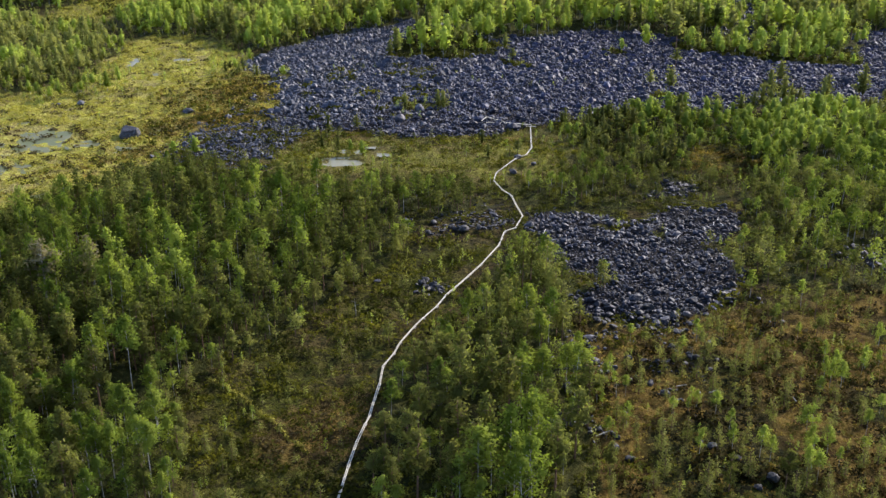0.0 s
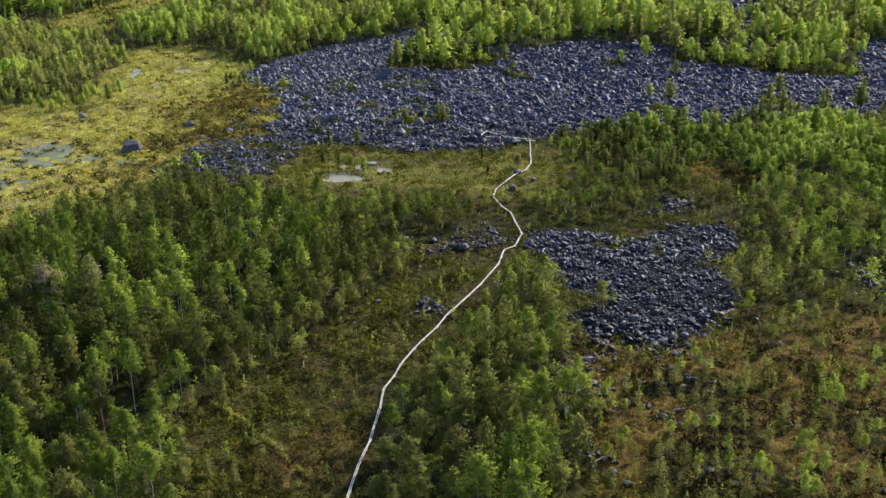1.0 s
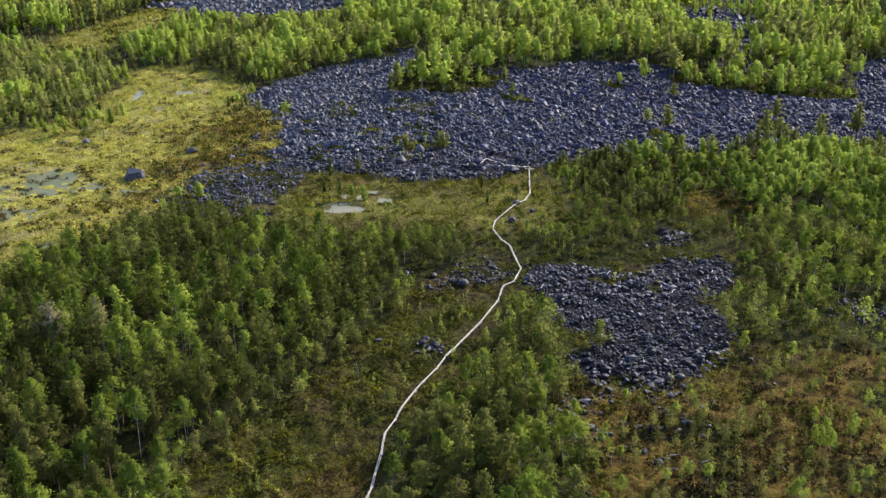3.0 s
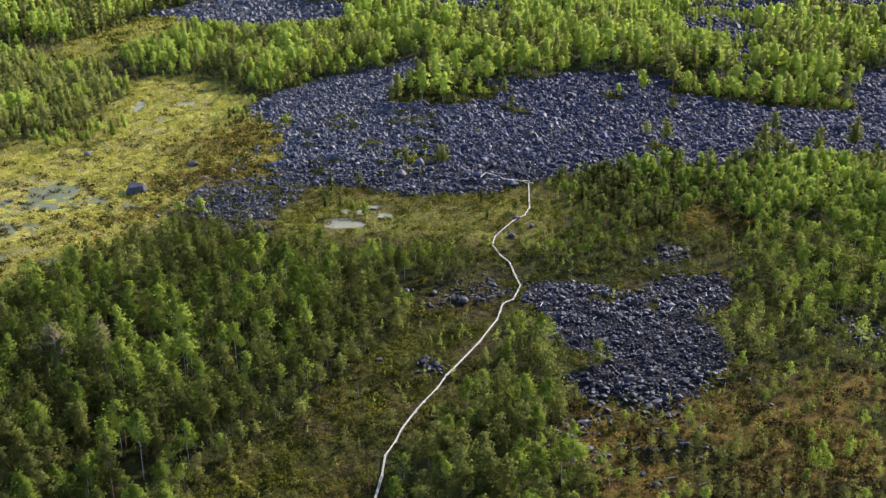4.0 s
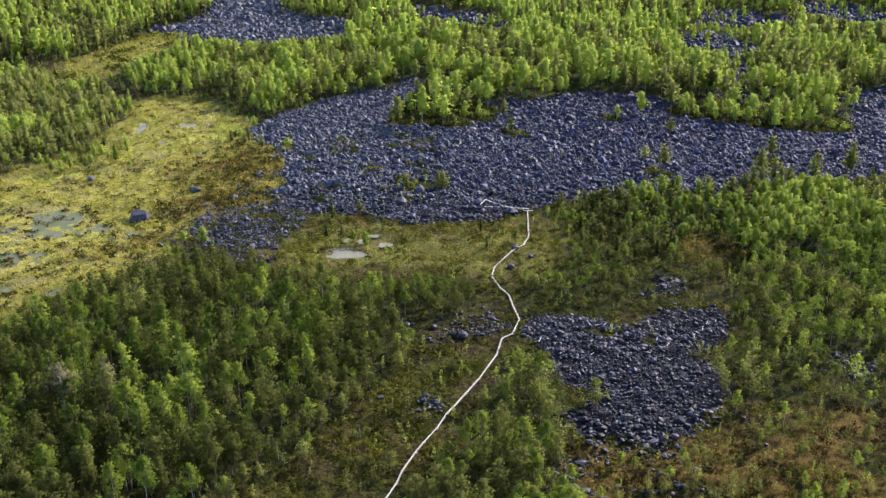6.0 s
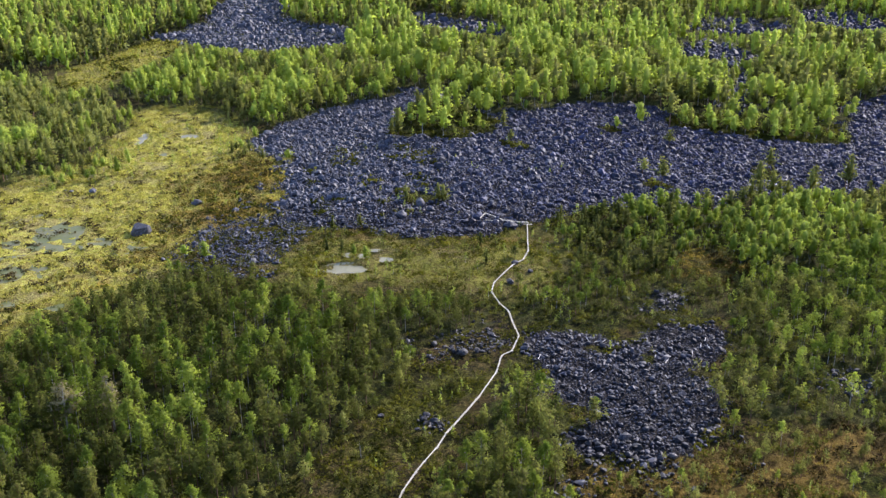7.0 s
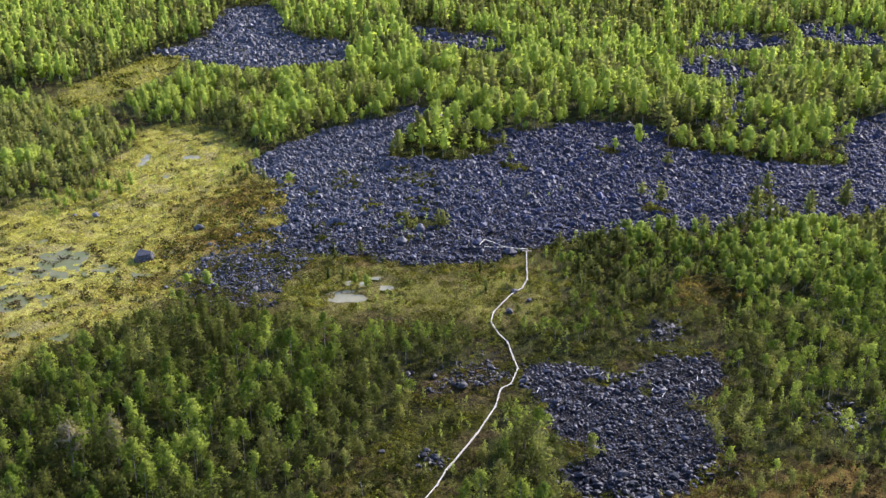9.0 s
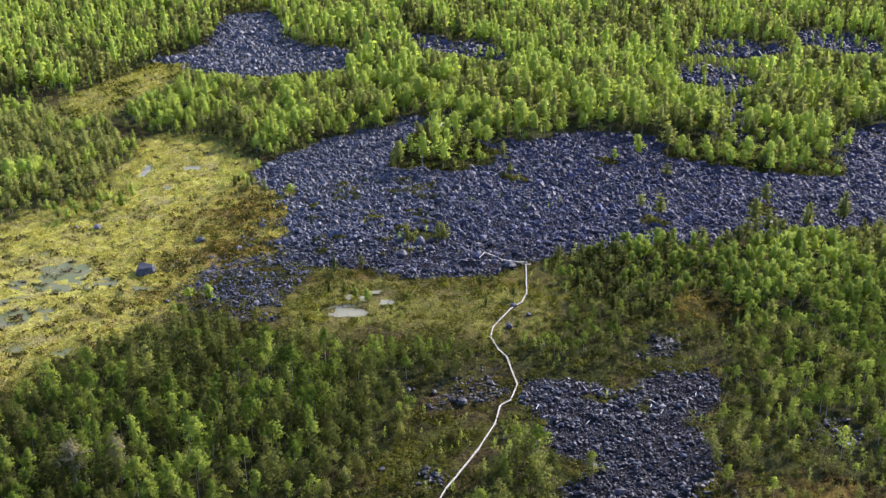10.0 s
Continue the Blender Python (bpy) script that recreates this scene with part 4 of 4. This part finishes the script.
def plant():
    x, y, is_pine, height = stand_trees()
    z = terrain(x, y) - 0.05
    # Haze on far trees and light on the grove's back go into tint.
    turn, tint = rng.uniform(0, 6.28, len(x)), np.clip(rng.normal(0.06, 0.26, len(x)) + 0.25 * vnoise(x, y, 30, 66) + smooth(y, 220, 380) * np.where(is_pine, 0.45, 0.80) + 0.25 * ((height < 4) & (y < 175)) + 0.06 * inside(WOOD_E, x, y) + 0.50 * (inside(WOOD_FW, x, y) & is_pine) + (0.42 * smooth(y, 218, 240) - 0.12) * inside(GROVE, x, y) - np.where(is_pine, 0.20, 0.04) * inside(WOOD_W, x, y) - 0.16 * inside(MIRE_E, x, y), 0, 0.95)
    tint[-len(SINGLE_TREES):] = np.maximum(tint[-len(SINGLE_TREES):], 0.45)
    fat = rng.uniform(0.85, 1.2, len(x)) * np.clip((8 / height) ** np.where(y > 320, 0.12, 0.35), 0.75, 1.35)
    fat *= np.where(inside(HEATH, x, y), 0.80, np.where(inside(GROVE, x, y), 1.18, np.where(inside(MAIN_FIELD, x, y) | (is_pine & inside(EDGE_E, x, y)), 1.35, np.where(y > 215, np.where(is_pine, 1.25, 1.2), 1.0))))
    for species, nominal, near, edge, mid, far, young, bark, leaf in (("pine", 8.0, NEAR_PINES, EDGE_PINES, MID_PINES, FAR_PINES, YOUNG_PINES, M_PBARK, M_PINE),
                                                               ("birch", 9.0, NEAR_BIRCHES, EDGE_BIRCHES, MID_BIRCHES, FAR_BIRCHES, YOUNG_BIRCHES, M_BBARK, M_BIRCH)):
        mine = np.flatnonzero(is_pine == (species == "pine"))
        big = mine[height[mine] > 2.4]
        single = big[np.argsort(y[big])][:300]
        trunks = [mesh_of("trunk", *t[0], bark) for t in near]
        crowns = [[mesh_of("crown", t[1][0], t[1][1], leaf, normals=t[1][2], tint=np.full(len(t[1][0]), shade)) for t in near] for shade in (0.12 if species == "pine" else 0.05, 0.42)]
        for i in single:
            top = new(species + "_tree")
            h = height[i]
            k = rng.integers(0, len(near)) if species == "birch" else rng.integers(6, len(near)) if h < 4.5 else rng.integers(0, 6)
            label = ("young " if h < 4.5 else "") + ("olive-green Scots pine with a brown trunk" if species == "pine" else "bright green birch with a thin white trunk")
            tagged(top, label + (" on the heath" if h < 4.5 else " in the forest edge"), species, "nearest " + species + " trees")
            part("trunk", trunks[k], top)
            part("crown", crowns[int(h < 4.8)][k], top)
            s = h / nominal
            top.matrix_basis = Matrix.LocRotScale((x[i], y[i], z[i]), Euler((0, 0, turn[i])), Vector((s * fat[i], s * fat[i], s)))
        rest = np.setdiff1d(mine, single)
        small = height[rest] < 3.2
        for name, where, shapes, on in (("_wood", " around the mire", edge, rest[(y[rest] < 215) & ~small]), ("_grove", " beyond the boulder field", mid, rest[(y[rest] >= 215) & (y[rest] < 420) & ~small]),
                                        ("_forest", " reaching into the distance", far, rest[(y[rest] >= 420) & ~small]), ("_saplings", " scattered over mire and heath", young, rest[small])):
            s = height[on] / nominal
            scale = np.stack((s * fat[on], s * fat[on], s), -1)
            pick = rng.integers(0, min(9, len(shapes)), len(on))
            if shapes is MID_PINES:                              # grown pines take the rounder crowns
                pick = np.where(height[on] > 5.5, 1 + 2 * (pick % 4), pick)
            if len(shapes) > 9:
                pick = np.where(inside(GROVE, x[on], y[on]) | (rng.random(len(on)) < 0.12), rng.integers(9, len(shapes), len(on)), pick)
            pos = np.stack((x[on], y[on], z[on]), -1)
            many = "many small young " if name == "_saplings" else "stand of many "
            wood = tagged(new(species + name), many + ("olive-green pines" if species == "pine" else "yellow-green birches") + where, "forest", kind="stuff")
            v, f, *_ = scatter([t[0] for t in shapes], pick, pos, scale, turn[on])
            tagged(part("trunks", mesh_of("trunks", v, f, bark), wood), kind="stuff")
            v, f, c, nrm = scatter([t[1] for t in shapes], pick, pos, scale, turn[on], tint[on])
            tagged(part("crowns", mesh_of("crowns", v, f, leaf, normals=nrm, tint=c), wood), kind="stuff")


plant()


# ---- low shrubs and tussocks ----
TUFTS = []
for i in range(12):
    r = np.random.default_rng(300 + i)
    c = r.normal(size=(9, 3)) * (0.30, 0.30, 0.09) + (0, 0, 0.18)
    TUFTS.append(cards(c, r.uniform(0.19, 0.40, 9), 3, r, away(c, 0, 0, 0.5), 0.3))


def dry(x, y, wide=1.2):
    keep = np.ones(len(x), bool)
    for px, py, rx, ry, _ in POOLS:
        keep &= ((x - px) / rx) ** 2 + ((y - py) / ry) ** 2 > wide
    return keep


def low_growth(name, label, x, y, mat, least, most):
    n = len(x)
    s = rng.uniform(least, most, n) * (0.62 + 0.76 * vnoise(x, y, 2.4, 173))      # they grow in hummocks
    pos = np.stack((x, y, terrain(x, y)), -1)
    v, f, c, nrm = scatter(TUFTS, rng.integers(0, 12, n), pos, np.stack((s, s, s), -1), rng.uniform(0, 6.28, n), np.clip(2.5 * (0.58 * vnoise(x, y, 5.5, 171) + 0.42 * vnoise(x, y, 1.8, 172)) - 1.0 + rng.normal(0, 0.20, n), 0, 1))
    tagged(new(name, mesh_of(name, v, f, mat, normals=nrm, tint=c)), label, "shrubs", kind="stuff")


def undergrowth():
    x, y = jittered(-130, 130, 84, 262, 0.78)
    thin = (inside(TAIL, x, y) | inside(STRIP, x, y) | inside(PATCH_E, x, y)) & (rng.random(len(x)) < 0.6)
    keep = in_view(x, y, 0) & (~stony(x, y) | thin) & (to_path(x, y) > 0.26) & (vnoise(x, y, 3.0, 81) > 0.24) & dry(x, y) & ~inside(BOG, x, y)
    for poly, some in ((WOOD_W, 0.3), (WOOD_E, 0.75), (GROVE, 0.3)):
        keep &= ~inside(poly, x, y) | (rng.random(len(x)) < some)
    heath = keep & region(HEATH, x, y, 5) & (vnoise(x, y, 6, 86) > 0.35)
    clump = vnoise(x, y, 1.9, 187) + 0.25 * (vnoise(x, y, 6, 189) - 0.5)
    tall = heath & (clump > 0.52)
    low_growth("heather", "dark brown heather hummocks on the heath", x[tall], y[tall], M_DARK, 0.7, 1.5)
    keep &= ~heath & ((clump > 0.40) | inside(WOOD_W, x, y) | inside(WOOD_E, x, y))
    keep &= ~region(MIRE_S, x, y, 3) | (rng.random(len(x)) < 0.4)
    open_mire = keep & region(MIRE_N, x, y, 4) & (rng.random(len(x)) < 0.6)
    low_growth("mire_grass", "yellow-green grass and moss tufts round the ponds", x[open_mire], y[open_mire], M_MOSS, 0.6, 1.4)
    keep &= ~open_mire
    low_growth("dwarf_shrubs", "brown and green dwarf shrubs and tussocks covering the mire", x[keep], y[keep], M_TUFT, 0.45, 1.35)
    cx, cy = jittered(46, 68, 207, 229, 0.7)
    bare = (np.hypot((cx - 57) / 10, (cy - 218) / 10) < 1) & (vnoise(cx, cy, 2.0, 90) > 0.3)
    low_growth("heather", "rusty heather in a small clearing between young trees", cx[bare], cy[bare], M_HEATHER, 0.5, 1.2)
    x, y = jittered(-35, 62, 84, 165, 0.62)
    keep = in_view(x, y, 0) & (to_path(x, y) > 0.28) & ~stony(x, y)
    heath = keep & region(HEATH, x, y, 5) & (vnoise(x, y, 1.9, 187) < 0.56) & (rng.random(len(x)) < 0.5)
    low_growth("dry_grass", "low dry grass and rusty heather between hummocks", x[heath], y[heath], M_HEATHER, 0.3, 0.8)
    peat = keep & region(PEAT_S, x, y, 3) & (vnoise(x, y, 1.8, 87) > 0.35)
    low_growth("bog_heather", "dark rusty heather on wet peat", x[peat], y[peat], M_PEAT, 0.4, 1.0)
    mire = keep & ~peat & region(MIRE_S, x, y, 3) & (vnoise(x, y, 2.0, 88) > 0.42)
    low_growth("mire_grass", "short olive-green grass and moss tufts on the mire", x[mire], y[mire], M_MOSS, 0.35, 1.05)
    track = np.linspace(0, 1, 190)
    tx = np.interp(track, (0, 0.35, 0.68, 1), TRACK_X) + rng.normal(0, 0.13, 190)
    ty = np.interp(track, (0, 0.35, 0.68, 1), TRACK_Y) + rng.normal(0, 0.13, 190)
    low_growth("track_grass", "line of pale grass along an old track in the mire", tx, ty, M_SEDGE, 0.35, 0.70)
    sx, sy = jittered(-48, 0, 246, 310, 1.0)
    tuft = stony(sx, sy) & (vnoise(sx, sy, 5.0, 89) > 0.72) & (rng.random(len(sx)) < 0.5)
    low_growth("stone_shrubs", "sparse green shrubs growing between boulders", sx[tuft], sy[tuft], M_TUFT, 1.2, 2.6)
    x, y = jittered(-130, -40, 182, 372, 0.85)
    brown = rng.random(len(x)) < np.maximum(share_inside(BROWN_BOG, x, y, 7, 6), 0.5 * share_inside(BOG_EDGE, x, y, 5, 5))
    bog = inside(BOG, x, y) & in_view(x, y, 0) & ~stony(x, y)
    on = bog & ~brown & (vnoise(x, y, 2.4, 83) > 0.38) & (dry(x, y, 1.0) | (rng.random(len(x)) < 0.08))
    low_growth("bog_sedges", "yellow-green sedge tufts on the open bog", x[on], y[on], M_SEDGE, 0.5, 1.3)
    hx, hy = jittered(-20, 130, 268, 366, 1.1)
    spot = (hollow(hx, hy) | region(ISLAND, hx, hy, 3) | region(SPUR, hx, hy, 3)) & (rng.random(len(hx)) < 0.8)
    low_growth("field_shrubs", "green and rusty shrubs on mossy islands among boulders", hx[spot], hy[spot], M_TUFT, 0.9, 2.4)
    fx, fy = jittered(-152, -108, 390, 482, 1.7)
    far = region(FAR_BOG, fx, fy, 5)
    low_growth("far_sedges", "pale sedge and low shrubs on a distant bog", fx[far], fy[far], M_SEDGE, 0.8, 2.2)
    on = bog & brown & (vnoise(x, y, 3.0, 84) > 0.30)
    wx, wy = jittered(-112, -60, 195, 268, 2.3)          # mounds standing in the pools
    mound = np.zeros(len(wx), bool)
    for px, py, rx, ry, is_open in POOLS:
        mound |= (not is_open) & (((wx - px) / rx) ** 2 + ((wy - py) / ry) ** 2 < 1.3)
    mound &= (rng.random(len(wx)) < 0.12 + 0.7 * smooth(vnoise(wx, wy, 8, 93), 0.5, 0.8)) & (wy < 275)
    many = rng.integers(1, 8, mound.sum())
    mx, my = np.repeat(wx[mound], many), np.repeat(wy[mound], many)
    low_growth("bog_mounds", "dark brown peaty mounds standing in bog pools", mx + rng.normal(0, 0.5, len(mx)), my + rng.normal(0, 0.35, len(my)), M_PEAT, 0.6, 1.5)
    half = rng.random(len(x)) < 0.45
    low_growth("bog_heather", "brown heather at the bog's edge", x[on & half], y[on & half], M_HEATHER, 0.7, 1.7)
    low_growth("dwarf_birches", "olive dwarf birch scrub at the bog's edge", x[on & ~half], y[on & ~half], M_TUFT, 0.7, 1.8)
    on = bog & dry(x, y, 1.0) & (vnoise(x, y, 2.6, 85) > 0.71) & (rng.random(len(x)) < 0.8)
    low_growth("bog_hummocks", "dark brown peaty hummocks between bog pools", x[on], y[on], M_PEAT, 0.6, 1.4)
    fx, fy = jittered(-152, -108, 390, 482, 2.0)
    far = region(FAR_BOG, fx, fy, 4) & (vnoise(fx, fy, 7, 95) + 0.5 * rng.random(len(fx)) > 0.80)
    low_growth("far_shrubs", "olive-green shrubs and stunted pines on a distant bog", fx[far], fy[far], M_MOSS, 1.6, 3.2)


undergrowth()


# ---- dead wood ----
def dead_pine(x, y, height, seed):
    (tv, tf), (cv, cf, cn) = pine(seed, 620, 0.32, 4)
    top = tagged(new("dead_pine"), "half-dead grey pine with bare pale branches", "pine")
    part("trunk", mesh_of("trunk", tv, tf, M_SNAG), top, "bleached grey trunk and limbs")
    part("crown", mesh_of("crown", cv, cf, M_DEAD, normals=cn), top, "thin grey-green twigs")
    s = height / 8
    top.matrix_basis = Matrix.LocRotScale((x, y, float(terrain(x, y))), Euler((0, 0, seed)), Vector((s * 1.25, s * 1.25, s)))


for i, (x, y, h) in enumerate([(-59.3, 148, 10.5), (-53.2, 151.7, 9.8)]):
    dead_pine(x, y, h, 900 + i)


def fallen_log(x, y, length, turn, label):
    r = np.random.default_rng(int(x * 7 + y))
    v, f = tube([(-length / 2, 0, 0), (0, r.uniform(-0.05, 0.05), 0.03), (length / 2, 0, r.uniform(0, 0.15))], [0.085, 0.07, 0.04], 6)
    ob = tagged(new("fallen_log", mesh_of("fallen_log", v, f, M_GREYWOOD if y > 130 else M_SNAG, True)), label, "log")
    ob.matrix_basis = pose(x, y, float(terrain(x, y)) + 0.55, 0, 0, turn)


for i, (x, y, length, turn) in enumerate([(17.2, 172, 1.6, 70), (18.6, 170, 1.0, 20), (26.8, 180.2, 1.6, 110), (28.6, 179.4, 1.4, 15), (29.8, 180.0, 0.9, 50), (38.2, 173.7, 1.1, 70), (45.1, 174.9, 1.4, 80), (38.8, 166, 0.9, 120), (39, 176, 1.5, 120), (40, 172, 1.8, 60), (47.5, 178.5, 1.6, 75), (48.5, 177, 1.3, 100), (48.8, 181, 1.2, 70), (26, 168, 1.1, 50),
                                          (-34.7, 280, 2.6, 30), (-33.5, 283, 1.8, 100), (70, 277, 2.2, 60), (33.5, 118, 1.3, 25), (18.5, 108, 2.2, 35), (29.8, 119.2, 1.4, 15), (43.6, 117.6, 0.9, 100)]):
    fallen_log(x, y, length, turn, "bleached pale log lying on the stones" if y > 130 else "bleached fallen log lying in the heath")


def snag(x, y, height, seed):
    """A bare, bleached standing stem with a few broken limbs."""
    r = np.random.default_rng(seed)
    bend = r.uniform(-0.2, 0.2, 2)
    stem = [(bend[0] * k * k, bend[1] * k * k, height * k) for k in (-0.05, 0.3, 0.65, 1.0)]
    pieces = [tube(stem, [0.065, 0.052, 0.036, 0.015], 6)]
    for k in (0.45, 0.58, 0.70, 0.82):
        a, ln = r.uniform(0, 6.28), r.uniform(0.3, 0.8)
        root = np.array((bend[0] * k * k, bend[1] * k * k, height * k))
        pieces.append(tube([root, root + np.array((math.cos(a) * ln, math.sin(a) * ln, 0.2))], [0.03, 0.01], 4))
    v, f = join(pieces)
    ob = tagged(new("snag", mesh_of("snag", v, f, M_SNAG, True)), "bleached bare standing dead pine stem with broken limbs", "snag")
    ob.matrix_basis = pose(x, y, float(terrain(x, y)), 0, 0, seed * 40)


for i, (x, y, h) in enumerate([(14.5, 110, 2.6), (21.5, 118, 2.2), (13.2, 101, 3.0), (-24, 135, 3.4), (-12.5, 141, 2.8), (33, 128, 2.0)]):
    snag(x, y, h, 40 + i)
